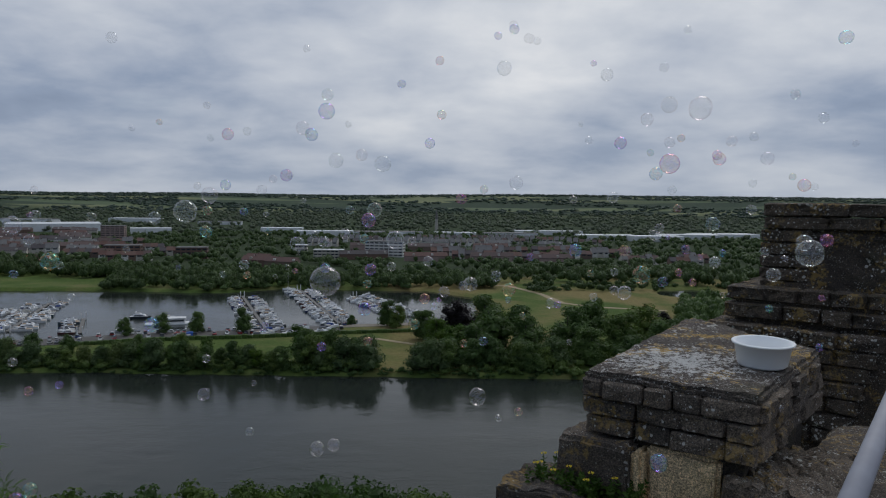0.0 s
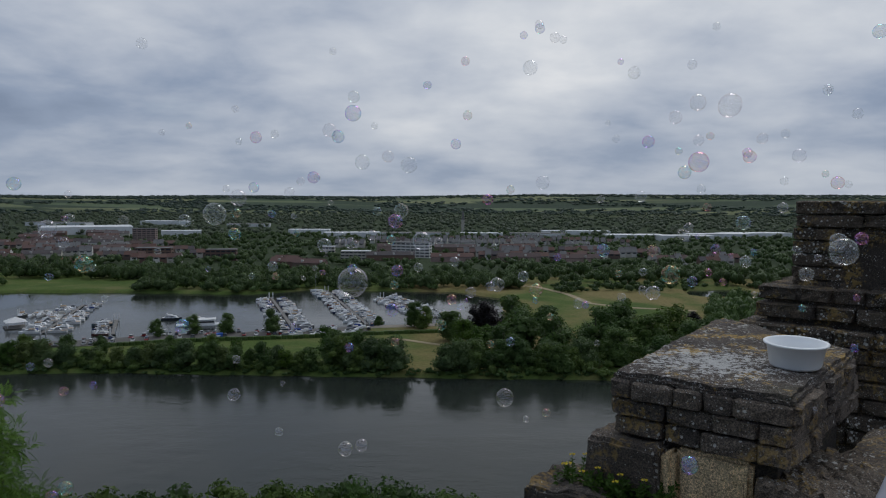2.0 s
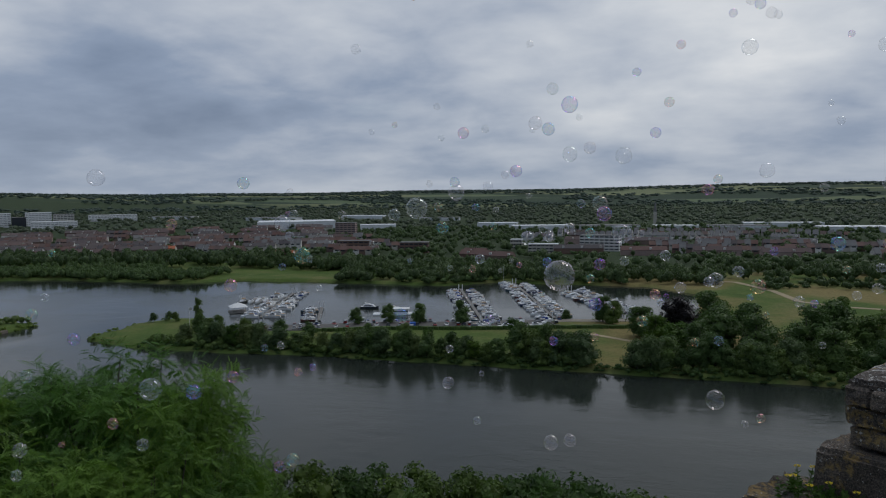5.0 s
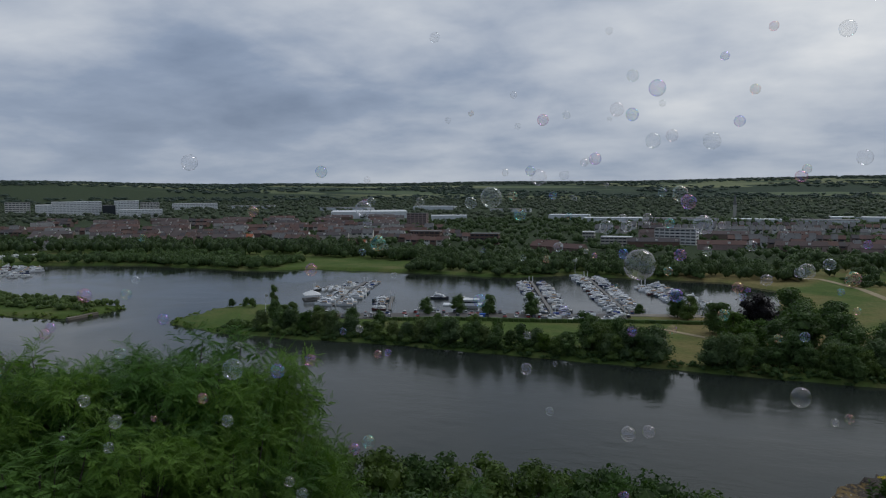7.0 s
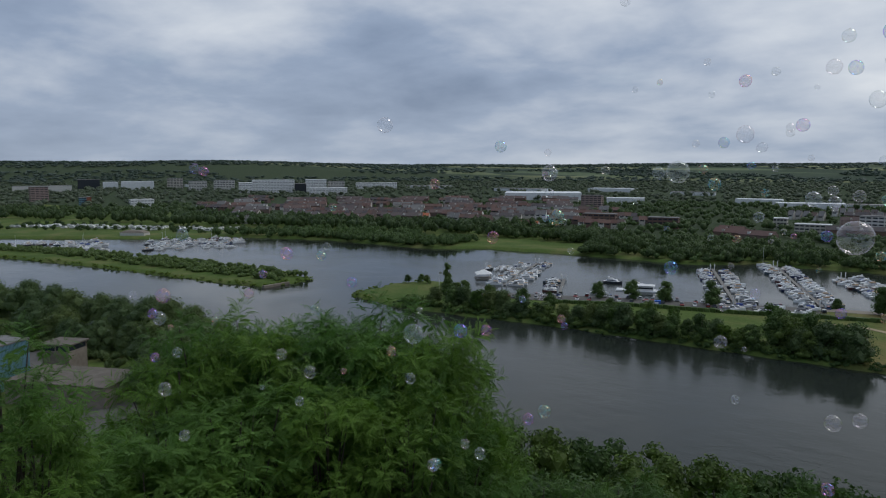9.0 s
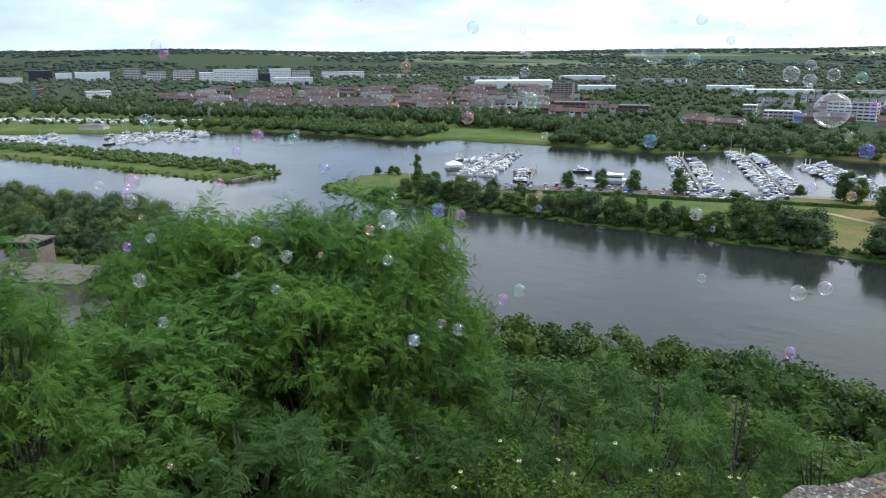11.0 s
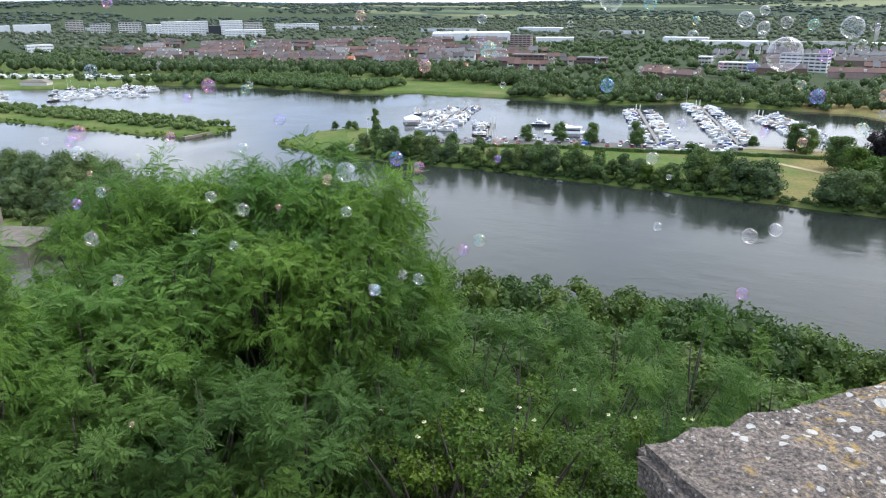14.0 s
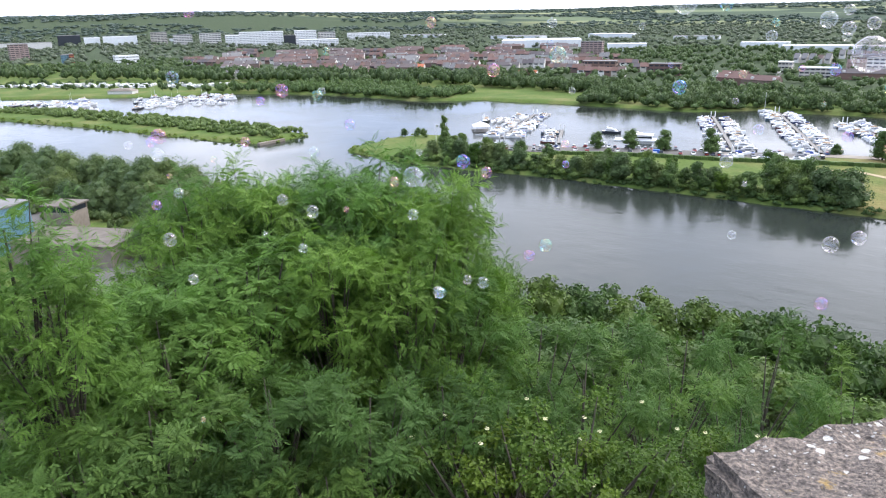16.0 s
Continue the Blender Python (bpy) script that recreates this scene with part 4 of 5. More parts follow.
t = thing("clubhouse", "low pinkish clubhouse with a pitched roof by the boats", "building", m=pose(-628, 372, 1.2, 0, 0, 28))
part("wall", box_mesh("wall", (-12, -5, -1), (12, 5, 3), M["house_white"], 0.05), t)
part("roof", box_mesh("roof", (-12.6, -5.6, 3), (12.6, 5.6, 5), M["concrete"], 0.05, 0.6), t)

camp = [(x, y, RNG.uniform(3, 7), RNG.uniform(3, 6)) for x, y in pick(120, (-860, -520), (330, 480), lambda x, y: dry(x, y) and 396 + 0.42 * (x + 620) < y < 478 + 0.42 * (x + 620))]
scatter("camp_trees", "leaf_far", camp, 50, 0.5, "small trees and hedges between the caravans", "trees")

# hedge and flagpole
bm = bmesh.new()
for u in range(70):
    x, y = -156 + u * 2.35, 298 + u * 0.72
    z = float(height(x, y))
    add_box(bm, (x - 1.3, y - 0.75, z - 0.3), (x + 1.3, y + 0.75, z + RNG.uniform(1.5, 1.8)), 0.2)
for v in bm.verts:
    v.co += Vector(RNG.uniform(-0.12, 0.12, 3))
tagged(new("hedge", from_bm("hedge", bm, M["leaf_bank"])), "clipped dark green hedge along the car park", "hedge", kind="stuff")
t = thing("flagpole", "tall white flagpole on the grassy point", "flagpole", m=pose(-219, 296, float(height(-219, 296))))
bm = bmesh.new()
tube(bm, [(0, 0, -0.5), (0, 0, 9.5)], [0.14, 0.08], 6)
part("pole", from_bm("pole", bm, M["white_paint"]), t)
part("flag", box_mesh("flag", (0.08, -0.02, 8.2), (1.6, 0.02, 9.3), M["cover"], 0.01), t, "small limp flag")
dock = tagged(new("landing_stage", box_mesh("landing_stage", (-305, 252, -1), (-303, 270, 1.3), M["concrete"], 0.1)), "concrete landing stage at the end of the island", "quay", kind="structure")


# ---- town ----
def gable(w, d, h, r, eave, mat):
    bm = bmesh.new()
    for s in (-1, 1):
        a = [bm.verts.new(p) for p in ((-w / 2 - 0.1, s * (d / 2 + eave), h - 0.2), (w / 2 + 0.1, s * (d / 2 + eave), h - 0.2), (w / 2 + 0.1, 0, h + r), (-w / 2 - 0.1, 0, h + r))]
        b = [bm.verts.new(v.co - Vector((0, 0, 0.25))) for v in a]
        for k in range(4):
            bm.faces.new((a[k], a[(k + 1) % 4], b[(k + 1) % 4], b[k]))
        bm.faces.new(a)
        bm.faces.new(b[::-1])
    return from_bm("roof", bm, mat)


def walls(w, d, h, r, mat):
    bm = bmesh.new()
    sec = [(-d / 2, -1.0), (d / 2, -1.0), (d / 2, h - 0.05), (0, h + r - 0.15), (-d / 2, h - 0.05)]
    a, b = [bm.verts.new((-w / 2, *p)) for p in sec], [bm.verts.new((w / 2, *p)) for p in sec]
    for k in range(5):
        bm.faces.new((a[k], a[(k + 1) % 5], b[(k + 1) % 5], b[k]))
    bm.faces.new(a[::-1])
    bm.faces.new(b)
    return from_bm("wall", bm, mat)


def house(w, d, h, r, wall, roof, label):
    t = thing("house", label, "house", "houses of the town")
    body = part("wall", walls(w, d, h, r, M[wall]), t)
    top = part("roof", gable(w, d, h, r, 0.3, M[roof]), t)
    part("chimney", box_mesh("chimney", (w * 0.3, -0.4, h + r - 0.8), (w * 0.3 + 0.7, 0.4, h + r + 0.9), M["brick"]), top)
    part("window", box_mesh("window", (-w * 0.3, -d / 2 - 0.06, h - 1.9), (w * 0.3, d / 2 + 0.06, h - 0.7), M["window"]), body)
    return t


HOUSES = [house(6.5, 9, 5.6, 3.2, "brick", "tiles", "brown brick terraced house with a dark tiled roof"), house(7, 9, 5.4, 3.4, "brick", "tiles_red", "brick terraced house with a red tiled roof"),
          house(6.5, 8.5, 5.8, 3.4, "house_white", "tiles", "pale rendered house with a dark pitched roof"), house(6, 9, 5.5, 5.0, "house_white", "roof_flat", "white house with a steep grey gable roof"),
          house(7, 9, 5.5, 3.0, "house_white", "tiles_orange", "pale house with a bright orange tiled roof")]
placed = set()


def put_house(k, x, y, turn, s=1.0):
    m = pose(x, y, float(height(x, y)), 0, 0, turn) @ Matrix.Diagonal((s, s, s, 1))
    if k in placed:
        copy_thing(HOUSES[k], m)
    else:
        placed.add(k)
        HOUSES[k].matrix_basis = m


def terrace(x, y, n, turn, ks, w=6.6):
    a = radians(turn)
    for i in range(n):
        put_house(ks[RNG.integers(len(ks))], x + math.cos(a) * w * (i - n / 2), y + math.sin(a) * w * (i - n / 2), turn + (180 if RNG.uniform() < 0.5 else 0), RNG.uniform(0.97, 1.05))


for x, y, n in [(-640, 640, 9), (-575, 672, 9), (-700, 690, 9), (-620, 735, 9), (-560, 770, 8), (-500, 730, 8), (-455, 680, 8), (-430, 760, 8), (-480, 820, 9), (-560, 850, 9), (-640, 830, 9), (-730, 770, 9), (-800, 720, 8), (-850, 790, 8),
                (-760, 860, 8), (-390, 830, 8), (-350, 720, 7), (-300, 690, 7), (-270, 760, 7), (-330, 800, 7), (-400, 900, 9), (-520, 920, 9), (-880, 650, 8), (-950, 700, 8)]:
    terrace(x, y, n, 18 + RNG.uniform(-14, 14), (0, 2, 2, 1, 0) if RNG.uniform() < 0.6 else (2, 3, 1))
for x, y, n in [(40, 760, 8), (90, 740, 8), (140, 770, 7), (70, 820, 9), (130, 840, 7), (190, 800, 7), (10, 800, 6), (200, 720, 6), (260, 740, 5), (240, 700, 5)]:
    terrace(x, y, n, 6 + RNG.uniform(-8, 8), (1, 0, 2, 3))
for x, y, n in [(-70, 960, 7), (-20, 985, 7), (40, 970, 7), (90, 1000, 7), (-110, 1010, 6), (0, 1050, 8), (80, 1060, 8), (150, 1030, 7), (-150, 930, 5), (200, 990, 6)]:
    terrace(x, y, n, RNG.uniform(-20, 20), (3, 3, 2), 8.5)
terrace(-532, 668, 7, 22, (4,))
terrace(-360, 640, 4, 12, (4, 1))
for x, y, n in [(-1000, 820, 9), (-1080, 900, 8), (-940, 900, 8), (-700, 1000, 9), (-820, 960, 9)]:
    terrace(x, y, n, 15, (0, 0, 2))


def block(name, w, d, h, wall, label, turn, x, y, storeys=0, roof="roof_flat", category="building", bays=0):
    """A flat-roofed building with its storeys' windows."""
    t = thing(name, label, category, m=pose(x, y, float(height(x, y)), 0, 0, turn))
    body = part("wall", box_mesh("wall", (-w / 2, -d / 2, -2), (w / 2, d / 2, h), M[wall], 0.05), t)
    part("roof", box_mesh("roof", (-w / 2 - 0.3, -d / 2 - 0.3, h), (w / 2 + 0.3, d / 2 + 0.3, h + 0.5), M[roof], 0.05), t)
    if storeys:
        sh = h / storeys
        band = box_mesh("window", (-0.5, -d / 2 - 0.1, 0), (0.5, d / 2 + 0.1, sh * (0.22 if wall == "white_paint" else 0.42)), M["window"])
        end = box_mesh("window", (-w / 2 - 0.1, -d / 2 * 0.6, 0), (w / 2 + 0.1, d / 2 * 0.6, sh * 0.4), M["window"])
        bays = bays or max(2, int(w / 7))
        for s in range(storeys):
            for b in range(bays):
                part("window", band, body, "", Matrix.Translation((-w / 2 + (b + 0.5) * w / bays, 0, s * sh + sh * 0.35)) @ Matrix.Diagonal((w / bays * 0.78, 1, 1, 1)))
            part("window", end, body, "", Matrix.Translation((0, 0, s * sh + sh * 0.35)))
    return t


def far_block(name, deg0, deg1, d, top, wall, label, storeys=0, roof="roof_flat", category="building", bays=0, depth=24, skew=0.0):
    """A building that fills the bearings deg0 to deg1 at d metres, its roof at the height top."""
    mid = (deg0 + deg1) / 2
    x, y = az(mid, d)
    return block(name, d * radians(deg0 - deg1), depth, top - float(height(x, y)), wall, label, mid + skew, x, y, storeys, roof, category, bays)


far_block("apartment_block", 25.3, 23.7, 1080, 22.5, "brick_pale", "seven-storey pale brick apartment block", 7, "roof_flat", "apartment building", 5, 13, -14)
far_block("warehouse", 31.2, 25.4, 1400, 15, "steel_white", "long low white warehouse with a pale roof", 0, "steel_white", "warehouse", 0, 90)
far_block("warehouse", 23.4, 20.6, 1220, 13, "steel_white", "white industrial hall among trees", 0, "steel_white", "warehouse", 0, 30)
far_block("hospital_wing", 51.9, 50.9, 1800, 27, "white_paint", "white hospital wing with window bands", 6, "white_paint", "hospital", 4, 40)
far_block("hospital_wing", 50.9, 47.75, 1790, 33, "white_paint", "long white hospital building with window bands", 8, "white_paint", "hospital", 14, 26)
far_block("office_block", 47.7, 46.85, 1745, 25, "window", "dark glazed office block beside the hospital", 0, "roof_flat", "office building", 0, 30)
far_block("hospital_wing", 46.9, 45.3, 1810, 33, "white_paint", "tall white hospital building with window bands", 8, "white_paint", "hospital", 8, 30)
far_block("hospital_wing", 45.2, 43.9, 1830, 28, "house_white", "grey hospital building with window bands", 7, "roof_flat", "hospital", 6, 30)
far_block("hospital_wing", 46.6, 43.7, 1585, 19, "white_paint", "low white hospital wing with window bands", 5, "white_paint", "hospital", 12, 24)
far_block("office_block", 43.0, 39.8, 2060, 19, "white_paint", "low white office wing with window bands", 4, "white_paint", "office building", 16, 24)
far_block("office_block", 57.0, 55.9, 2150, 33, "house_white", "grey office building in the town", 7, "roof_flat", "office building", 5, 24)
far_block("office_block", 55.5, 54.2, 2020, 27, "house_white", "pale office building in the town", 6, "roof_flat", "office building", 7, 24)
far_block("office_block", 53.7, 52.2, 1980, 30, "house_white", "grey office building in the town", 6, "roof_flat", "office building", 7, 24)
far_block("hall", 60.1, 57.9, 2200, 24, "steel_white", "long white exhibition hall far in the town", 0, "steel_white", "hall", 0, 40)
far_block("hall", 61.3, 60.3, 2240, 22, "steel_white", "white exhibition hall far in the town", 0, "steel_white", "hall", 0, 40)
far_block("hall", 62.9, 61.5, 2300, 29, "window", "dark glass-fronted hall in the town", 0, "roof_flat", "hall", 0, 40)
far_block("hall", 66.9, 63.3, 2100, 17, "house_white", "long low grey hall far in the town", 0, "roof_flat", "hall", 14, 40)
far_block("tower_block", 65.9, 64.8, 1465, 30, "brick_pale", "pinkish high-rise flats with pale balconies", 9, "roof_flat", "apartment building", 4, 16, 12)
far_block("flats", 62.9, 62.4, 1350, 14, "steel_blue", "blue panelled flats among trees", 4, "roof_flat", "apartment building", 3, 14)
far_block("flats", 62.4, 62.1, 1345, 15, "tiles_orange", "orange brick flats among trees", 4, "roof_flat", "apartment building", 2, 14)
far_block("school", 59.6, 58.0, 1232, 14, "white_paint", "white low school building among trees", 3, "white_paint", "school", 7, 14, 12)
block("flats", 42, 12, 16, "house_white", "pale five-storey flats with balconies", -10, -62, 780, 5, category="apartment building", bays=8)
far_block("terraced_flats", 10.1, 7.8, 750, 11, "house_white", "white low flats between trees", 3, "white_paint", "building", 7, 10, -8)
far_block("terraced_flats", 11.5, 10.6, 795, 13, "house_white", "white low flats between trees", 3, "white_paint", "building", 4, 10, -8)
block("flats", 36, 12, 11, "brick", "brown brick flats among trees", 10, -330, 745, 3, category="apartment building", bays=6)
block("flats", 30, 12, 11, "brick", "brown brick flats among trees", 10, -250, 720, 3, category="apartment building", bays=6)


def house_row(n, wall, roof, label, h=5.6, r=3.6):
    """A terrace of n houses under one roof, with chimneys and pale dormers."""
    w = 6.2 * n
    t = thing("terrace_row", label, "terraced houses", "terraces of the town")
    part("wall", walls(w, 9, h, r, M[wall]), t)
    top = part("roof", gable(w, 9, h, r, 0.4, M[roof]), t)
    stack = box_mesh("chimney", (-0.45, -0.5, h + r - 0.8), (0.45, 0.5, h + r + 1.1), M["brick"])
    dormer = box_mesh("dormer", (-1.1, -4.0, h + 0.4), (1.1, -1.2, h + 2.2), M["house_white"])
    for k in range(2, n, 3):
        part("chimney", stack, top, "", Matrix.Translation((6.2 * (k - n / 2), 0, 0)))
    for k in range(1, n, 3):
        part("dormer", dormer, top, "white dormer", Matrix.Translation((6.2 * (k + 0.5 - n / 2), 0, 0)))
    return t


ROWS_OF = [house_row(8, "brick", "tiles_town", "brown brick terrace with a grey-brown tiled roof"), house_row(6, "house_white", "tiles_town", "pale terrace with a grey-brown tiled roof and dormers"),
           house_row(7, "brick_pale", "tiles_red", "pale brick terrace with a dull red tiled roof"), house_row(5, "house_white", "roof_flat", "white terrace with a grey pitched roof")]
rng = random.Random(21)
spots = [(a + rng.uniform(-0.7, 0.7), d + rng.uniform(-14, 14)) for d in range(850, 1330, 58) for a in range(27, 54, 4)] + [(a + rng.uniform(-0.6, 0.6), d + rng.uniform(-10, 10)) for d in (735, 870, 960) for a in range(-9, 8, 5)]
used_rows = set()
for a, d in spots:
    x, y = az(a, d)
    k = rng.choice((0, 0, 1, 2, 1, 3)) if a > 20 else rng.choice((2, 0, 3))
    m = pose(x, y, float(height(x, y)), 0, 0, a * 0.6 + rng.uniform(-16, 16))
    if k in used_rows:
        copy_thing(ROWS_OF[k], m)
    else:
        used_rows.add(k)
        ROWS_OF[k].matrix_basis = m
for x, y, n, turn in ((-166, 652, 5, -16), (-142, 640, 5, -16), (-172, 676, 4, -16)):
    t = house_row(n, "brick", "tiles_red", "red brick terrace with a red tiled roof", 6.5, 3.6)
    t.matrix_basis = pose(x, y, float(height(x, y)), 0, 0, turn)
for x, y, w, d in [(-190, 1170, 90, 34), (-90, 1200, 110, 36), (20, 1190, 70, 30), (110, 1180, 90, 30), (260, 1150, 90, 40), (330, 1120, 80, 34), (400, 1180, 100, 30), (190, 1300, 120, 30), (-280, 1260, 70, 30), (480, 1240, 120, 40),
                   (-900, 1560, 140, 40), (-1250, 1640, 120, 50), (-700, 1650, 110, 40), (-480, 1560, 90, 30), (-1750, 1500, 120, 40), (-1950, 1350, 110, 40)]:
    block("industrial_hall", w, d, RNG.uniform(6, 8.5), "steel_white", "white industrial hall beyond the town", RNG.uniform(-8, 14), x, y, 0, RNG.choice(["steel_white", "roof_flat"]), "warehouse")
t = thing("church_tower", "slender pale spire above the roofs", "tower", m=pose(-12, 1400, float(height(-12, 1400))))
part("shaft", box_mesh("shaft", (-3, -3, -1), (3, 3, 22), M["house_white"], 0.1), t)
part("spire", box_mesh("spire", (-3.2, -3.2, 22), (3.2, 3.2, 42), M["roof_flat"], 0.05, 0.05), t)

# works by the river below the castle
t = thing("pump_house", "beige concrete pump house with a flat roof", "building", m=pose(-221, 106, float(height(-221, 106)), 0, 0, 24))
part("wall", box_mesh("wall", (-4.6, -4, -1), (4.6, 4, 8.6), M["concrete"], 0.05), t)
part("roof", box_mesh("roof", (-5.2, -4.6, 10.4), (5.2, 4.6, 10.9), M["roof_stained"], 0.05), t)
part("window_band", box_mesh("window_band", (-4.3, -3.7, 8.6), (4.3, 3.7, 10.4), M["window"], 0.02), t, "dark window band under the roof")
for k, sx in enumerate((-4.45, 0.0, 4.45)):
    for sy in (-3.85, 3.85):
        part("pier", box_mesh("pier", (sx - 0.15, sy - 0.15, 8.6), (sx + 0.15, sy + 0.15, 10.4), M["concrete"]), t)
t = thing("works_hall", "low concrete hall with a pale stained roof", "building", m=pose(-195, 97, float(height(-195, 97)), 0, 0, 24))
part("wall", box_mesh("wall", (-17, -8, -3), (14, 8, 6), M["concrete"], 0.05), t)
part("roof", box_mesh("roof", (-17.4, -8.4, 6), (14.4, 8.4, 6.4), M["roof_stained"], 0.05), t)
t = thing("silo_hall", "tall light blue corrugated steel hall", "building", m=pose(-227, 86, float(height(-227, 86)), 0, 0, 20))
bm = bmesh.new()
add_box(bm, (-14, -8, -3), (8, 8, 13))
for k in range(48):
    add_box(bm, (-13.9 + k * 0.46, -8.12, -3), (-13.7 + k * 0.46, 8.12, 12.95))
for k in range(34):
    add_box(bm, (7.9, -7.9 + k * 0.46, -3), (8.12, -7.7 + k * 0.46, 12.95))
part("wall", from_bm("wall", bm, M["steel_blue"]), t)
part("roof", box_mesh("roof", (-14.3, -8.4, 13), (8.4, 8.4, 13.5), M["roof_flat"], 0.05), t)
t = thing("silo", "tall white steel silo at the works", "silo", m=pose(-270, 101, float(height(-270, 101))))
bm = bmesh.new()
tube(bm, [(0, 0, -1), (0, 0, 25), (0, 0, 27)], [3.5, 3.5, 1.0], 20)
part("shell", from_bm("shell", bm, M["steel_white"], False), t)
thicket = [(x, y, RNG.uniform(2, 5), RNG.uniform(3, 5)) for x, y in pick(160, (-310, -170), (112, 142), lambda x, y: dry(x, y) and not (-232 < x < -196 and y < 116))]
scatter("bank_thicket", "leaf_willow", thicket, 60, 0.36, "green thicket between the works and the river", "bushes")
strip("works_yard", [(-280, 110), (-200, 100), (-150, 80)], 22, M["paving"], "grey paved yard of the riverside works", "yard")
for x, y, h in [(-196, 128, 12), (-188, 118, 11), (-180, 130, 12), (-170, 118, 12), (-178, 106, 10), (-160, 104, 11), (-190, 140, 12), (-165, 132, 12), (-150, 120, 13), (-215, 146, 13), (-228, 146, 14), (-240, 145, 14), (-255, 144, 13), (-268, 142, 13), (-285, 141, 14), (-300, 140, 14), (-318, 138, 15), (-335, 136, 14), (-352, 135, 15), (-206, 140, 11), (-222, 138, 12), (-238, 126, 10), (-250, 122, 10), (-230, 132, 9), (-208, 124, 9), (-264, 126, 11), (-280, 124, 12)]:
    plant_tree(KINDS["river_willow"][RNG.integers(2)], x, y, h * 1.2, RNG.uniform(0, 360), "round dark green tree on the near river bank", "trees on the near bank", "tree", "bank_tree")

scrub = [(x, y, RNG.uniform(2.0, 5.0), RNG.uniform(3, 6)) for x, y in pick(420, (-215, 150), (256, 300), lambda x, y: (y < 267 or x > 0) and not -24 < x < -10 and dry(x, y))]
foot = [(x, y, RNG.uniform(0.8, 2.4), RNG.uniform(1.6, 3.2)) for x, y in pick(620, (-215, 160), (250, 264), lambda x, y: float(height(x, y)) > 0.15 and float(height(x, y)) < 2.2)]
scatter("shore_growth", "leaf_bank", foot, 30, 0.3, "nettles and reeds overhanging the river bank", "reeds", 1, 1)
scatter("bank_scrub", "leaf_bank", scrub, 70, 0.33, "tangled green scrub on the river bank", "bushes")


# ---- hillside below the castle ----
def frond_template(pairs=4, length=0.32):
    """A feathered leaf along x: paired pointed leaflets and one at the tip."""
    v, f = [], []
    for i in range(pairs):
        x, w = length * (0.16 + 0.74 * i / pairs), length * (0.30 - 0.16 * abs(i / pairs - 0.35))
        for s in (-1, 1):
            k = len(v)
            v += [(x, 0, 0), (x + 0.2 * w - 0.005, s * w * 0.5, 0.008), (x + 0.5 * w, s * w, -0.016), (x + 0.28 * w + 0.011, s * w * 0.44, -0.008)]
            f.append((k, k + 1, k + 2, k + 3))
    k = len(v)
    v += [(length * 0.9, 0, 0), (length * 1.02, 0.02, 0), (length * 1.24, 0, -0.02), (length * 1.02, -0.02, 0)]
    f.append((k, k + 1, k + 2, k + 3))
    return np.array(v), np.array(f)


FV, FF = frond_template(7, 0.42)
BV = np.array([(0, 0, 0), (0.05, 0.045, 0.008), (0.13, 0, -0.02), (0.05, -0.045, 0.008)])
BF = np.array([(0, 1, 2, 3)])


def spray(points, dirs, per, tv, tf, spread, droop, reach, scale=(0.8, 1.25)):
    """Leaves spiralling round shoots that grow from points along dirs."""
    n = len(points) * per
    p, d = np.repeat(points, per, 0), np.repeat(dirs, per, 0)
    u = np.tile(np.linspace(0.05, 1.0, per), len(points))[:, None]
    ang = np.tile(np.arange(per) * 2.4, len(points)) + np.repeat(RNG.uniform(0, 6.3, len(points)), per)
    a = np.cross(d, np.array([0.31, 0.2, 0.93]))
    a /= np.linalg.norm(a, axis=1)[:, None] + 1e-9
    b = np.cross(d, a)
    side = a * np.cos(ang)[:, None] + b * np.sin(ang)[:, None]
    x = side * spread * (1.15 - 0.55 * u) + d * (0.2 + 0.5 * u)
    x[:, 2] -= droop * (1 - u[:, 0])
    x += 0.15 * RNG.normal(size=x.shape)
    x /= np.linalg.norm(x, axis=1)[:, None]
    z = np.array([0, 0, 1.0]) + 0.38 * RNG.normal(size=x.shape)
    y = np.cross(z, x)
    y /= np.linalg.norm(y, axis=1)[:, None] + 1e-9
    z = np.cross(x, y)
    s = RNG.uniform(*scale, (n, 1, 1)) * (1.1 - 0.45 * u[:, :, None])
    base = p + d * u * reach
    v = base[:, None] + s * (tv[None, :, :1] * x[:, None] + tv[None, :, 1:2] * y[:, None] + (tv[None, :, 2:] - 0.5 * tv[None, :, :1] ** 2) * z[:, None])
    f = tf[None] + (np.arange(n) * len(tv))[:, None, None]
    return v.reshape(-1, 3), f.reshape(-1, tf.shape[1])


def leafy(h, w, lobes, shoots, per, tv, tf, base, spread=1.0, droop=0.35, reach=0.55, top=0.0, scale=(0.8, 1.25), tuft=0.3):
    """Crown of a near tree: boughs end in tufts of shoots, shoots carry leaves. Also returns the boughs' places."""
    pts, dirs, cen = [], [], []
    for i in range(lobes):
        u = (i + 0.5) / lobes
        hh = base + (0.95 - base) * u ** 0.85
        prof = math.sin(math.pi * min(1.0, 0.27 + 0.62 * (hh - base) / (1 - base))) ** 0.7
        a, r = i * 2.399 + RNG.uniform(-0.5, 0.5), w / 2 * prof * math.sqrt(RNG.uniform(0.2, 1.1))
        c = np.array((math.cos(a) * r, math.sin(a) * r, hh * h - 0.5 + RNG.uniform(-0.25, 0.25)))
        cen.append(c)
        n = max(3, int(shoots * RNG.uniform(0.7, 1.3)))
        d = unit(n)
        d[:, 2] = np.abs(d[:, 2]) * 0.9 - 0.1
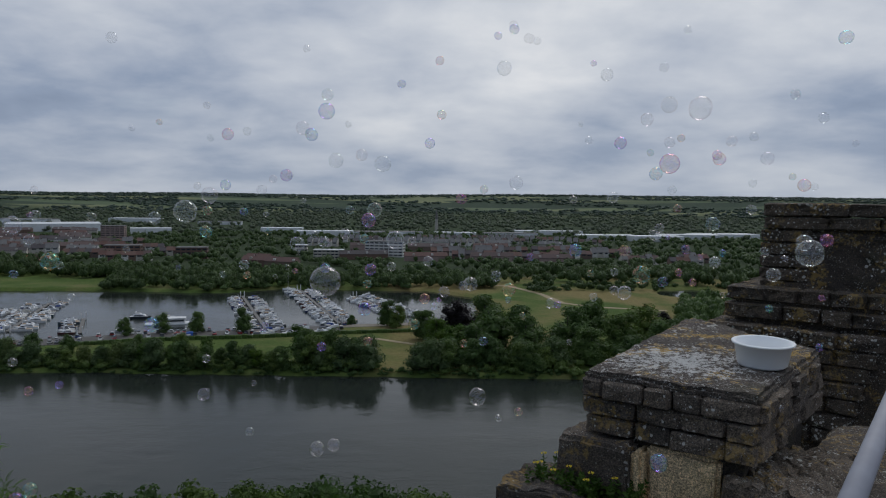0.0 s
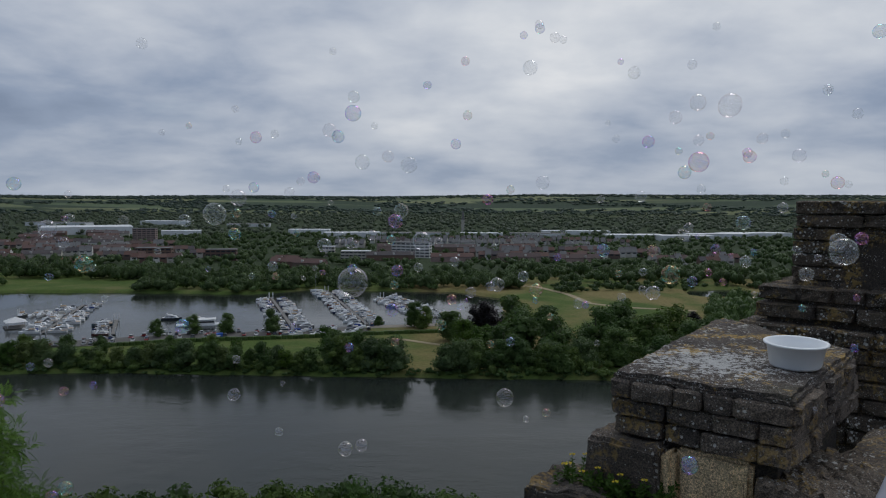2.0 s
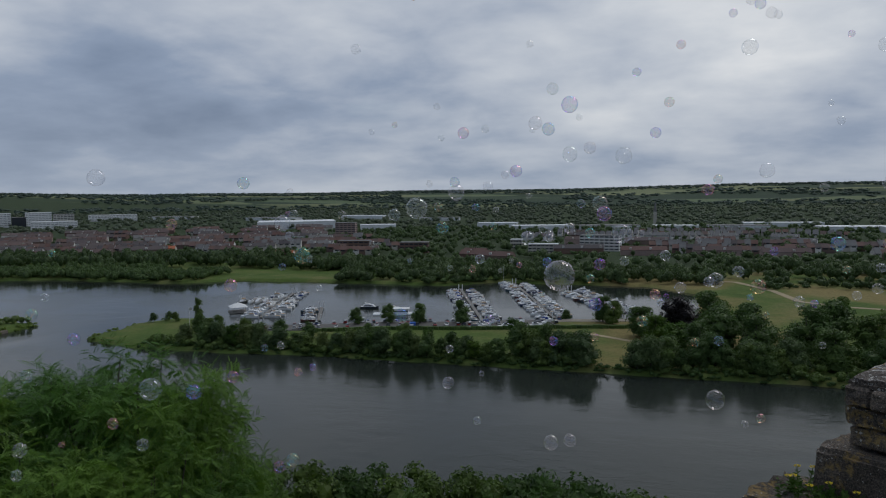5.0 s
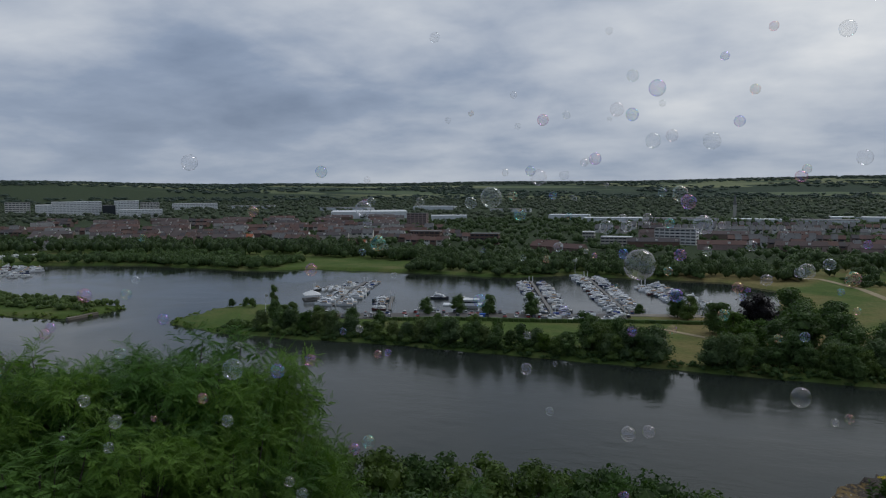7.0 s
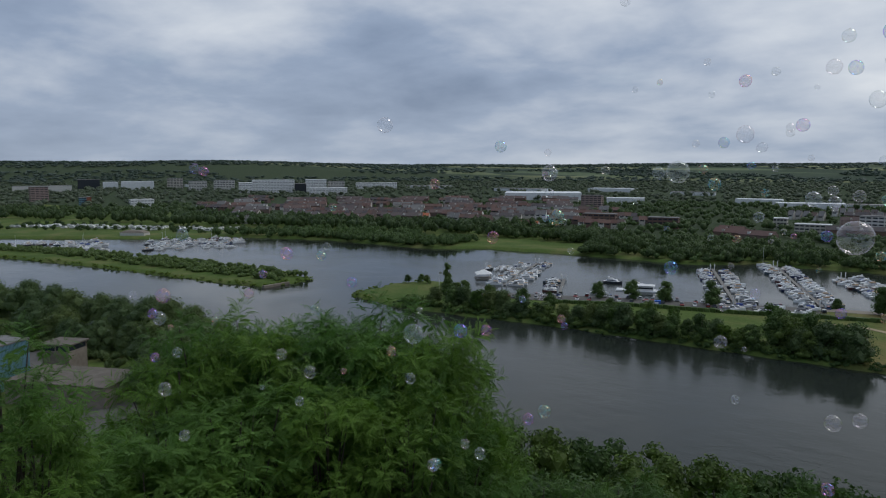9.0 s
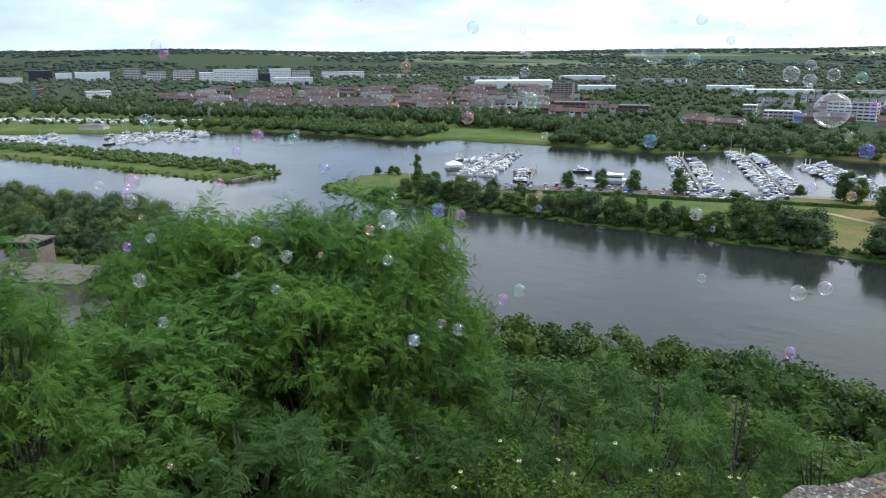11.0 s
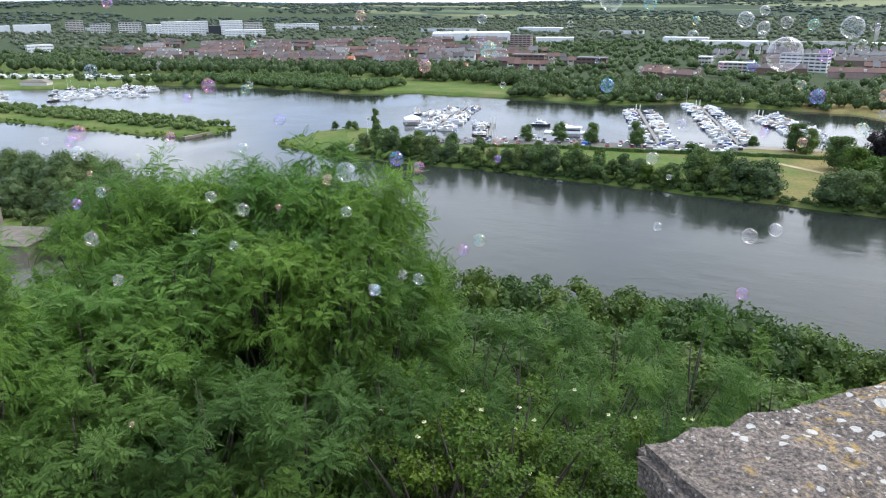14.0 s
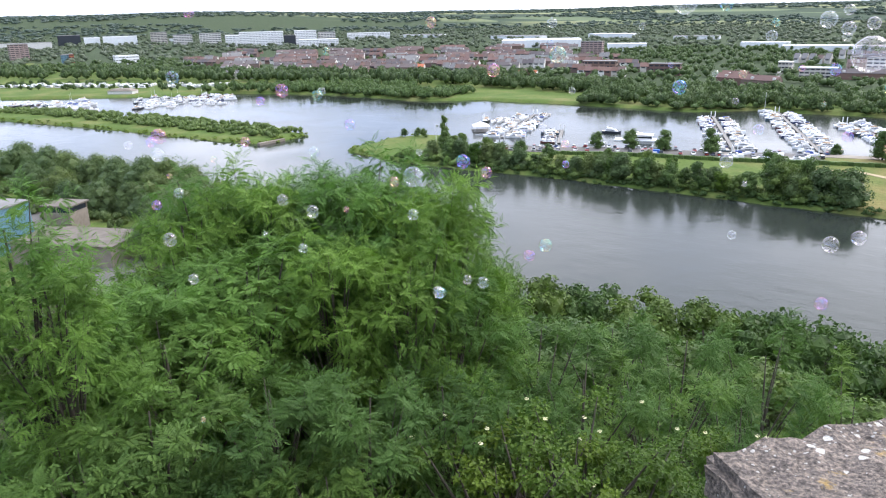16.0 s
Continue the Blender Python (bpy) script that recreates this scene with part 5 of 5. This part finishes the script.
        pts.append(c + d * tuft * RNG.uniform(0.3, 1.0, (n, 1)))
        g = d * 0.95 + (math.cos(a) * 0.4, math.sin(a) * 0.4, 0.5 + top)
        dirs.append(g / np.linalg.norm(g, axis=1)[:, None])
    v, f = spray(np.concatenate(pts), np.concatenate(dirs), per, tv, tf, spread, droop, reach, scale)
    return v, f, cen


def near_kind(mat, h, w, lobes, shoots, per, tv, tf, base, **kw):
    v, f, cen = leafy(h, w, lobes, shoots, per, tv, tf, base, **kw)
    bm = bmesh.new()
    tube(bm, [(0, 0, -0.6), (0.1, 0.05, h * 0.3), (-0.1, 0.1, h * 0.6), (0, 0, h * 0.9)], [0.011 * h, 0.009 * h, 0.006 * h, 0.0015 * h], 8)
    for c in cen:
        z = max(0.4, c[2] * 0.62)
        k = Vector((c[0] * 0.45, c[1] * 0.45, (z + c[2]) / 2 + 0.1))
        limb(bm, [(0, 0.03, z), k, Vector(c) + Vector((0, 0, 0.35))], [0.05, 0.03, 0.008], 5)
    return mesh("crown", v, f, M[mat]), from_bm("trunk", bm, M["bark"], True), h


ASH = [near_kind("leaf_ash", 11, 3.7, 58, 8, 10, FV, FF, 0.14, scale=(0.65, 1.05), tuft=0.32, droop=0.1) for _ in range(2)]
# low saplings: canopy shade put into the darker leaf colour
ASH_LOW = [near_kind("leaf_young_shaded", 8, 3.0, 26, 7, 10, FV, FF, 0.3, scale=(0.7, 1.1), tuft=0.26, droop=0.05)]
SHRUB = [near_kind("leaf_young_shaded", 8, 4.6, 34, 7, 10, FV, FF, 0.12, scale=(0.6, 1.0), tuft=0.28, droop=0.05)]
MAPLE = [tree_kind("leaf_maple", 13, 9.5, 110, 10500, 0.14, "round", 0.04, 0.66, 0.55) for _ in range(2)]
ELDER = [near_kind("leaf_elder", 5, 3.8, 46, 20, 11, BV * 0.75, BF, 0.08, spread=1.2, droop=0.4, reach=0.34, tuft=0.22)]


def hill_tree(kinds, deg, d, el, label, name, group, squash=1.0):
    """A tree d metres off whose top is seen el degrees under the horizon."""
    x, y = az(deg, d)
    g = float(height(x, y))
    h = 65 - d * math.tan(radians(-el)) - g
    k = kinds[RNG.integers(len(kinds))]
    return plant_tree(k, x, y, h, RNG.uniform(0, 360), label, group, "tree", name, squash * k[2] / h)


for deg, d, el, sq in [(43.8, 14.5, -9.9, 1.0), (40.6, 14.2, -10.4, 0.95), (38.0, 14.0, -11.0, 0.9), (36.2, 14.2, -12.6, 0.72), (48.2, 14.8, -10.6, 1.0), (51.6, 14.6, -10.2, 0.85), (55.2, 15.0, -10.3, 0.85), (57.3, 14.4, -12.4, 0.75), (53.0, 12.4, -16.4, 0.95), (58.5, 12.6, -17.4, 1.0), (62.5, 13.0, -19.0, 0.75), (46.5, 12.2, -15.5, 0.7),
                       (40.0, 12.0, -17.0, 0.75), (36.6, 12.6, -18.5, 0.75), (60.0, 11.0, -21.5, 0.85), (69.0, 11.5, -10.6, 0.75), (67.4, 10.6, -15.0, 0.6), (42.5, 17.5, -11.5, 1.0), (34.6, 15.0, -18.5, 0.7)]:
    hill_tree(ASH, deg, d, el + 0.7, "bright green ash tree with feathered leaves on the slope", "ash_tree", "ash trees below the castle", sq)
for deg, d, el, sq in [(28.5, 15.5, -22.0, 1.0), (22.5, 17.5, -21.9, 1.0), (16.5, 18.0, -22.2, 1.0), (25.0, 13.0, -26.0, 0.8), (18.5, 13.5, -26.5, 0.8), (10.5, 19.0, -22.6, 1.0), (12.0, 14.5, -26.8, 0.8), (4.0, 20.0, -24.5, 1.0), (31.5, 11.5, -28.0, 0.7)]:
    hill_tree(SHRUB, deg, d, el, "young ash with feathered green leaves on the slope", "young_ash", "young ashes below the castle", sq)
for deg, d, el in [(33, 41, -19.6), (28.5, 42, -20.2), (24, 42, -20.6), (19.5, 41, -20.9), (15, 42, -21.2), (10.5, 42, -21.3), (6, 41, -21.6), (1.5, 42, -22.2), (-3, 41, -23.2), (-8, 42, -24), (30, 30, -24.0), (24, 30, -24), (17, 31, -24.5), (10, 30, -25.5), (3, 30, -27), (38, 36, -18.5), (48, 36, -18.5), (60, 34, -18)]:
    hill_tree(MAPLE, deg, d, el, "dense dark green maple on the slope above the river", "maple_tree", "maples on the slope", 1.0)
for deg, d, el, sq in [(52.5, 9.8, -25.5, 0.8), (62.0, 9.6, -25.5, 0.8), (44.0, 9.4, -27.0, 0.7), (37.5, 10.4, -26.5, 0.7), (67.5, 9.4, -27.0, 0.7), (58.0, 8.8, -32.5, 0.6), (48.5, 8.6, -33.0, 0.6)]:
    hill_tree(ASH_LOW, deg, d, el, "ash sapling on the slope, feathered green leaves coloured darker for shade", "ash_sapling", "ash saplings below the castle", sq)
for deg, d, el in [(25.5, 9.8, -30.5), (29.0, 9.2, -33.0), (21.5, 9.6, -34.0), (33.0, 8.9, -33.0), (17.0, 10.5, -33.0), (13.0, 11.5, -31.5)]:
    t = hill_tree(ELDER, deg, d, el, "elder bush with cream flower heads on the slope", "elder_bush", "elder bushes below the castle", 1.0)
    t["category"] = "bush"
fm = mesh("flower_head", *leaf_cards(unit(40) * (0.034, 0.034, 0.014), np.tile((0, 0, 1.0), (40, 1)), 0.013), M["flower_cream"])
for t in [o for o in scene.objects if o.name.startswith("elder_bush")]:
    for k in range(3):
        a, r = RNG.uniform(0, math.tau), RNG.uniform(0.5, 1.6)
        part("flower_head", fm, t, "flat cream flower head", Matrix.Translation((math.cos(a) * r, math.sin(a) * r, 5.1 - 0.55 * r * r * 0.5 + RNG.uniform(-0.1, 0.25))))
undergrowth = [(x, y, RNG.uniform(1.5, 4), RNG.uniform(2, 4.5)) for x, y in pick(420, (-110, 60), (3, 122), lambda x, y: dry(x, y) and math.hypot(x, y) > 19)]
scatter("undergrowth", "leaf_maple", undergrowth, 90, 0.22, "shady undergrowth covering the castle slope", "undergrowth")


# ---- castle ----
E1, E2 = Vector((0.6, 0.8, 0)), Vector((0.8, -0.6, 0))      # along the parapet; inwards


def at(a, b, z):
    return E1 * a + E2 * b + Vector((0, 0, z))


FRAME_TURN = math.degrees(math.atan2(E1.y, E1.x))


def turned(a, b, z, extra=0.0):
    """A pose on the terrace: x along the parapet, y outwards."""
    p = at(a, b, z)
    return pose(p.x, p.y, p.z, 0, 0, FRAME_TURN + extra)


def rough_block(seed, mat):
    """A worn squared stone, one metre a side, to be scaled."""
    r = random.Random(seed)
    bm = bmesh.new()
    bmesh.ops.create_cube(bm, size=1.0)
    bmesh.ops.bevel(bm, geom=bm.edges[:], offset=0.10, segments=1, affect="EDGES")
    bmesh.ops.subdivide_edges(bm, edges=[e for e in bm.edges if e.calc_length() > 0.5], cuts=1, use_grid_fill=True)
    for v in bm.verts:
        v.co += Vector([r.uniform(-0.04, 0.04) for _ in range(3)])
    bmesh.ops.triangulate(bm, faces=bm.faces[:])
    return from_bm("stone", bm, M[mat], False)


STONES = {m: [rough_block(k, m) for k in range(6)] for m in ("stone_dark", "stone_tower", "stone_pale")}


def course(parent, a0, b0, a1, b1, z, h, depth, mat, lengths, gap=0.006, skip=()):
    """One course of stones from (a0, b0) to (a1, b1) on the terrace grid; depth inwards of the line's right-hand side."""
    p0, p1 = at(a0, b0, 0), at(a1, b1, 0)
    d = p1 - p0
    l = d.length
    d.normalize()
    n = Vector((d.y, -d.x, 0))
    u = 0.0
    while u < l - 0.03:
        w = min(random.uniform(*lengths), l - u)
        if l - u - w < lengths[0] * 0.5:
            w = l - u
        c = p0 + d * (u + w / 2) + n * (depth / 2 + random.uniform(-0.018, 0.012)) + Vector((0, 0, z + h / 2))
        m = Matrix.Translation(c) @ Matrix.Rotation(math.atan2(d.y, d.x) + random.uniform(-0.02, 0.02), 4, "Z") @ Matrix.Rotation(random.uniform(-0.03, 0.03), 4, "X") @ Matrix.Diagonal((w - gap, depth, h - gap, 1))
        part("stone", random.choice(STONES[mat]), parent, "", m)
        u += w


def prism(name, corners, z0, z1, mat, cuts=0, rough=0.0, seed=3):
    """An upright block over corners given on the terrace grid."""
    bm = bmesh.new()
    lo = [bm.verts.new(at(a, b, z0)) for a, b in corners]
    hi = [bm.verts.new(at(a, b, z1)) for a, b in corners]
    n = len(corners)
    for k in range(n):
        bm.faces.new((lo[k], lo[(k + 1) % n], hi[(k + 1) % n], hi[k]))
    bm.faces.new(hi)
    bm.faces.new(lo[::-1])
    if cuts:
        bmesh.ops.bevel(bm, geom=[e for e in bm.edges], offset=0.02, segments=2, affect="EDGES")
        bmesh.ops.triangulate(bm, faces=bm.faces[:])
        for _ in range(cuts):
            bmesh.ops.subdivide_edges(bm, edges=[e for e in bm.edges if e.calc_length() > 0.05], cuts=1, use_grid_fill=True)
        for v in bm.verts:
            v.co += (noise.noise_vector(v.co * 5.0 + Vector((seed, 0, 0))) * rough * 0.5 + noise.noise_vector(v.co * 19.0) * rough * 0.4 + noise.noise_vector(v.co * 47.0) * rough * 0.3)
    return from_bm(name, bm, M[mat], False)


castle = thing("castle_terrace", "old stone castle terrace with worn parapets", "castle", kind="structure")
part("terrace_floor", prism("terrace_floor", [(-5, -0.3), (3.0, -0.3), (3.0, 5), (-5, 5)], 62.8, 63.4, "stone_pale"), castle)
part("retaining_wall", prism("retaining_wall", [(-5, -0.97), (2.6, -0.97), (2.6, -0.3), (-5, -0.3)], 48.0, 63.3, "stone_dark"), castle)
# invented wall behind the eye, never in view; low to let skylight past
part("back_wall", prism("back_wall", [(-6, 5), (6, 5), (6, 5.6), (-6, 5.6)], 60.0, 64.1, "stone_tower"), castle)

# near merlon: pale slab on rough courses
merlon = thing("parapet_merlon", "weathered grey stone parapet with white lichen spots", "parapet", kind="structure")
part("slab", prism("slab", [(0.583, -1.04), (1.7, -1.04), (1.7, -0.24), (0.583, -0.24)], 63.955, 64.05, "stone_pale", 5, 0.034), merlon, "lichen-spotted grey coping slab")
part("core", prism("core", [(0.66, -0.98), (1.65, -0.98), (1.65, -0.3), (0.66, -0.3)], 62.6, 63.9, "mortar"), merlon)
for z, h in ((63.82, 0.13), (63.68, 0.14), (63.55, 0.13), (63.40, 0.15), (63.2, 0.2)):
    course(merlon, 0.61, -0.3, 0.61, -1.02, z, h, 0.2, "stone_pale", (0.2, 0.4))
    course(merlon, 0.61, -1.02, 1.65, -1.02, z, h, 0.2, "stone_pale", (0.2, 0.4))

# pillar with the bowl
PA, PB, PC, PD = (3.45, -1.65), (3.48, -0.78), (4.85, -0.76), (5.62, -1.80)
pillar = thing("stone_pillar", "dark weathered stone pillar with lichen and a flat top", "pillar", kind="structure")
part("cap", prism("cap", [PA, PB, PC, PD], 64.05, 64.11, "stone_cap", 5, 0.024), pillar, "flat top crusted with white and orange lichen")
part("core", prism("core", [(3.52, -1.56), (3.55, -0.85), (4.8, -0.83), (5.5, -1.7)], 61.5, 64.0, "mortar"), pillar)
z = 64.075
for k, h in enumerate((0.10, 0.095, 0.10)):
    z -= h
    course(pillar, PB[0] - 0.02, PB[1], PA[0] - 0.02 + 0.01 * k, PA[1] + 0.02 * k, z, h, 0.2, "stone_dark", (0.12, 0.26))
    course(pillar, PA[0], PA[1] + 0.01, PD[0], PD[1] + 0.01, z, h, 0.2, "stone_dark", (0.15, 0.32))
    course(pillar, PC[0], PC[1] + 0.02, PB[0], PB[1] + 0.02, z, h, 0.2, "stone_dark", (0.14, 0.3))
part("panel", prism("panel", [(3.47, -1.3), (3.49, -0.95), (3.6, -0.95), (3.6, -1.3)], 62.4, 63.77, "marl", 3, 0.02), pillar, "worn yellow marl block")
part("footing", prism("footing", [(3.36, -1.75), (3.36, -1.36), (3.7, -1.36), (3.7, -1.75)], 62.2, 63.77, "stone_dark", 3, 0.03), pillar)
part("panel", prism("panel", [(3.40, -1.36), (3.42, -1.30), (3.6, -1.30), (3.6, -1.36)], 62.4, 63.75, "marl", 2, 0.01), pillar)
for k, (z, h) in enumerate(((63.33, 0.17), (63.16, 0.17), (63.0, 0.16), (62.8, 0.2))):
    course(pillar, 3.5, -0.42, 3.44, -0.95, z, h, 0.25, "stone_dark", (0.16, 0.34))
part("buttress", prism("buttress", [(3.40, -0.93), (3.42, -0.45), (4.2, -0.4), (4.2, -0.93)], 61.8, 63.70, "stone_top", 4, 0.07), pillar, "broken stub of rubble wall")
part("ledge", prism("ledge", [(3.4, -0.8), (3.3, 0.6), (5.2, 1.0), (5.2, -0.7)], 62.0, 63.58, "stone_top", 4, 0.06), pillar, "broken sloping stone ledge")

# washing-up bowl
bowl = thing("plastic_bowl", "round white plastic washing-up bowl on the stone pillar", "bowl", m=pose(1.745, 3.87, 64.115, 2, -1, 10))
bm = bmesh.new()
prof = [(0.0, 0.004), (0.118, 0.004), (0.128, 0.016), (0.146, 0.124), (0.160, 0.126), (0.162, 0.134), (0.150, 0.137), (0.141, 0.130), (0.122, 0.020), (0.0, 0.014)]
rings = [[bm.verts.new((r * math.cos(k * math.tau / 48), r * math.sin(k * math.tau / 48), z)) for k in range(48)] for r, z in prof[1:-1]]
for a, b in zip(rings, rings[1:]):
    for k in range(48):
        bm.faces.new((a[k], a[(k + 1) % 48], b[(k + 1) % 48], b[k]))
bm.faces.new(rings[0][::-1])
bm.faces.new(rings[-1])
part("basin", from_bm("basin", bm, M["plastic_white"], True), bowl)

# tower stump with stepped plinth
T0 = (3.04 * 0.6 + 6.86 * 0.8, 3.04 * 0.8 - 6.86 * 0.6)
tower = thing("tower_ruin", "ruined castle tower of dark rough masonry with a stepped plinth", "tower", kind="structure")
part("core", prism("core", [(T0[0] + 0.06, T0[1] + 0.06), (T0[0] + 0.06, 6), (T0[0] + 3, 6), (T0[0] + 3, T0[1] + 0.06)], 58, 64.8, "stone_tower", 0), tower)
part("rubble", prism("rubble", [(T0[0] + 0.01, T0[1] + 0.3), (T0[0] + 0.01, 2.4), (T0[0] + 0.3, 2.4), (T0[0] + 0.3, T0[1] + 0.3)], 62.0, 64.72, "stone_tower", 5, 0.07), tower, "rough rubble facing")
for top, o in ((64.20, 0.17), (63.86, 0.33)):
    part("plinth_core", prism("plinth_core", [(T0[0] - o, T0[1] - o), (T0[0] - o, T0[1] + 1.1), (T0[0] + 1.4, T0[1] + 1.1), (T0[0] + 1.4, T0[1] - o)], 58, top, "stone_tower"), tower)
z = 65.0
for k, h in enumerate((0.13, 0.12)):
    z -= h
    course(tower, T0[0], 3.0, T0[0], T0[1], z, h, 0.35, "stone_tower", (0.25, 0.6))
    course(tower, T0[0], T0[1], T0[0] + 2, T0[1], z, h, 0.35, "stone_tower", (0.25, 0.6))
while z > 64.25:
    z -= 0.12
    course(tower, T0[0], T0[1] + 0.42, T0[0], T0[1], z, 0.12, 0.3, "stone_tower", (0.16, 0.34))
    course(tower, T0[0], T0[1], T0[0] + 2, T0[1], z, 0.12, 0.3, "stone_tower", (0.16, 0.34))
for k, (top, o) in enumerate(((64.22, 0.22), (64.06, 0.26), (63.88, 0.38), (63.74, 0.38), (63.6, 0.38), (63.46, 0.38), (63.32, 0.38), (63.18, 0.38), (63.04, 0.38))):
    course(tower, T0[0] - o, T0[1] + 1.15 - 0.04 * k, T0[0] - o, T0[1] - o, top - 0.14, 0.14, 0.5, "stone_tower", (0.18, 0.42))
    course(tower, T0[0] - o, T0[1] - o, T0[0] + 1.5, T0[1] - o, top - 0.14, 0.14, 0.5, "stone_tower", (0.18, 0.42))

# handrail
rail = thing("handrail", "grey painted steel handrail beside the parapet", "railing")
bm = bmesh.new()
tube(bm, [(0.40, 0.78, 64.50), (1.75, 2.63, 64.50)], [0.021, 0.021], 12)
part("top_rail", from_bm("top_rail", bm, M["rail"], True), rail)
for u in (0.0, 0.98):
    bm = bmesh.new()
    x, y = 0.40 + 1.35 * u + 0.01, 0.78 + 1.85 * u
    tube(bm, [(x, y, 63.35), (x, y, 64.51)], [0.017, 0.017], 10)
    part("post", from_bm("post", bm, M["rail"], True), rail)

# weeds with yellow flowers at the pillar's foot
weeds = thing("wall_weeds", "straggling weeds with small yellow flowers on the wall", "plant")
part("soil", prism("soil", [(3.15, -2.0), (3.15, -1.35), (3.6, -1.3), (3.6, -2.0)], 62.4, 63.52, "stone_dark", 3, 0.06), weeds, "lichen-covered broken wall head")
n = 60
pts = np.array([list(at(3.22 + 0.3 * random.random(), -1.85 + 0.55 * random.random(), 63.50)) for _ in range(n)])
dirs = np.array([(random.uniform(-0.45, 0.45), random.uniform(-0.45, 0.45), 1.0) for _ in range(n)])
dirs /= np.linalg.norm(dirs, axis=1)[:, None]
part("leaves", mesh("leaves", *spray(pts, dirs, 16, BV * 0.30, BF, 1.2, 0.2, 0.10), M["leaf_elder"]), weeds)
bm = bmesh.new()
for k in range(16):
    p = pts[k] + dirs[k] * 0.13
    tube(bm, [pts[k], p], [0.003, 0.002], 4)
part("stems", from_bm("stems", bm, M["reed"]), weeds)
fl = mesh("flower", *leaf_cards(unit(12) * (0.012, 0.012, 0.006), np.tile((0, 0, 1.0), (12, 1)), 0.007), M["flower_yellow"])
for k in range(10):
    part("flower", fl, weeds, "small yellow flower", Matrix.Translation(pts[k] + dirs[k] * 0.13))
bm = bmesh.new()
for k in range(9):
    p = at(3.40 + 0.02 * random.random(), -1.5 + 0.6 * random.random(), 63.0)
    q = p + Vector((random.uniform(-0.08, 0.08), random.uniform(-0.05, 0.02), random.uniform(0.4, 0.75)))
    tube(bm, [p, (p + q) / 2 + Vector((random.uniform(-0.03, 0.03), -0.02, 0.0)), q], [0.004, 0.003, 0.001], 4)
part("dry_stalks", from_bm("dry_stalks", bm, plain("dry_stalk", (0.22, 0.15, 0.09), 0.9)), weeds, "dry brown stalks")


# ---- soap bubbles drifting in the air ----
def bubble_material():
    m, nt, b = material("soap_film")
    nt.nodes.remove(b)
    lw = nt.nodes.new("ShaderNodeLayerWeight")
    lw.inputs[0].default_value = 0.32
    film = noise_node(nt, coords(nt), 1.1, 2.0, 0.5, 1.5)
    rnd = nt.nodes.new("ShaderNodeObjectInfo").outputs["Random"]
    film = math_node(nt, "FRACT", math_node(nt, "ADD", math_node(nt, "MULTIPLY", film, 1.7), math_node(nt, "MULTIPLY", rnd, 7.0)))
    col = ramp(nt, [(0.0, (1.0, 0.75, 0.35)), (0.2, (1.0, 0.45, 0.45)), (0.4, (0.8, 0.3, 0.9)), (0.6, (0.2, 0.35, 1.0)), (0.8, (0.25, 0.9, 0.75)), (1.0, (1.0, 0.75, 0.35))], film)
    col = mix_col(nt, ramp(nt, [(0.0, (0.0, 0.0, 0.0)), (0.36, (0.05, 0.05, 0.05)), (0.46, (0.8, 0.8, 0.8)), (1.0, (0.9, 0.9, 0.9))], rnd), col, (1, 1, 1))
    gl = nt.nodes.new("ShaderNodeBsdfGlossy")
    gl.inputs["Roughness"].default_value = 0.05
    nt.links.new(col, gl.inputs[0])
    tr = nt.nodes.new("ShaderNodeBsdfTransparent")
    mx = nt.nodes.new("ShaderNodeMixShader")
    k = math_node(nt, "MULTIPLY_ADD", math_node(nt, "POWER", lw.outputs["Facing"], 2.7), 0.95, 0.085)
    k = math_node(nt, "ADD", k, math_node(nt, "MULTIPLY", math_node(nt, "LESS_THAN", rnd, 0.38), 0.06))
    nt.links.new(k, mx.inputs[0])
    nt.links.new(tr.outputs[0], mx.inputs[1])
    nt.links.new(gl.outputs[0], mx.inputs[2])
    nt.links.new(mx.outputs[0], nt.nodes["Material Output"].inputs[0])
    return m


M["film"] = bubble_material()
iv, jf = ico(3)
BUBBLE = mesh("soap_bubble", iv, jf, M["film"], True)
for k in range(240):
    deg, d = random.uniform(-30, 62) if random.random() < 0.7 else random.uniform(-28, 20), random.uniform(2.2, 9.0)
    el = random.gauss(-2, 8) if deg < 30 else random.gauss(-13, 8)
    r = random.uniform(0.017, 0.04) * (2.0 if random.random() < 0.08 else 1.0) * (0.5 + d / 8)
    x, y = az(deg, d)
    ob = tagged(new("soap_bubble", BUBBLE), "transparent soap bubble with a rainbow sheen in the air", "soap bubble", "drifting soap bubbles")
    ob.matrix_basis = pose(x, y, 65 + d * math.tan(radians(el)), random.uniform(0, 360), random.uniform(0, 360), 0) @ Matrix.Diagonal((r, r, r * random.uniform(0.9, 1.0), 1))
    ob.visible_shadow = False
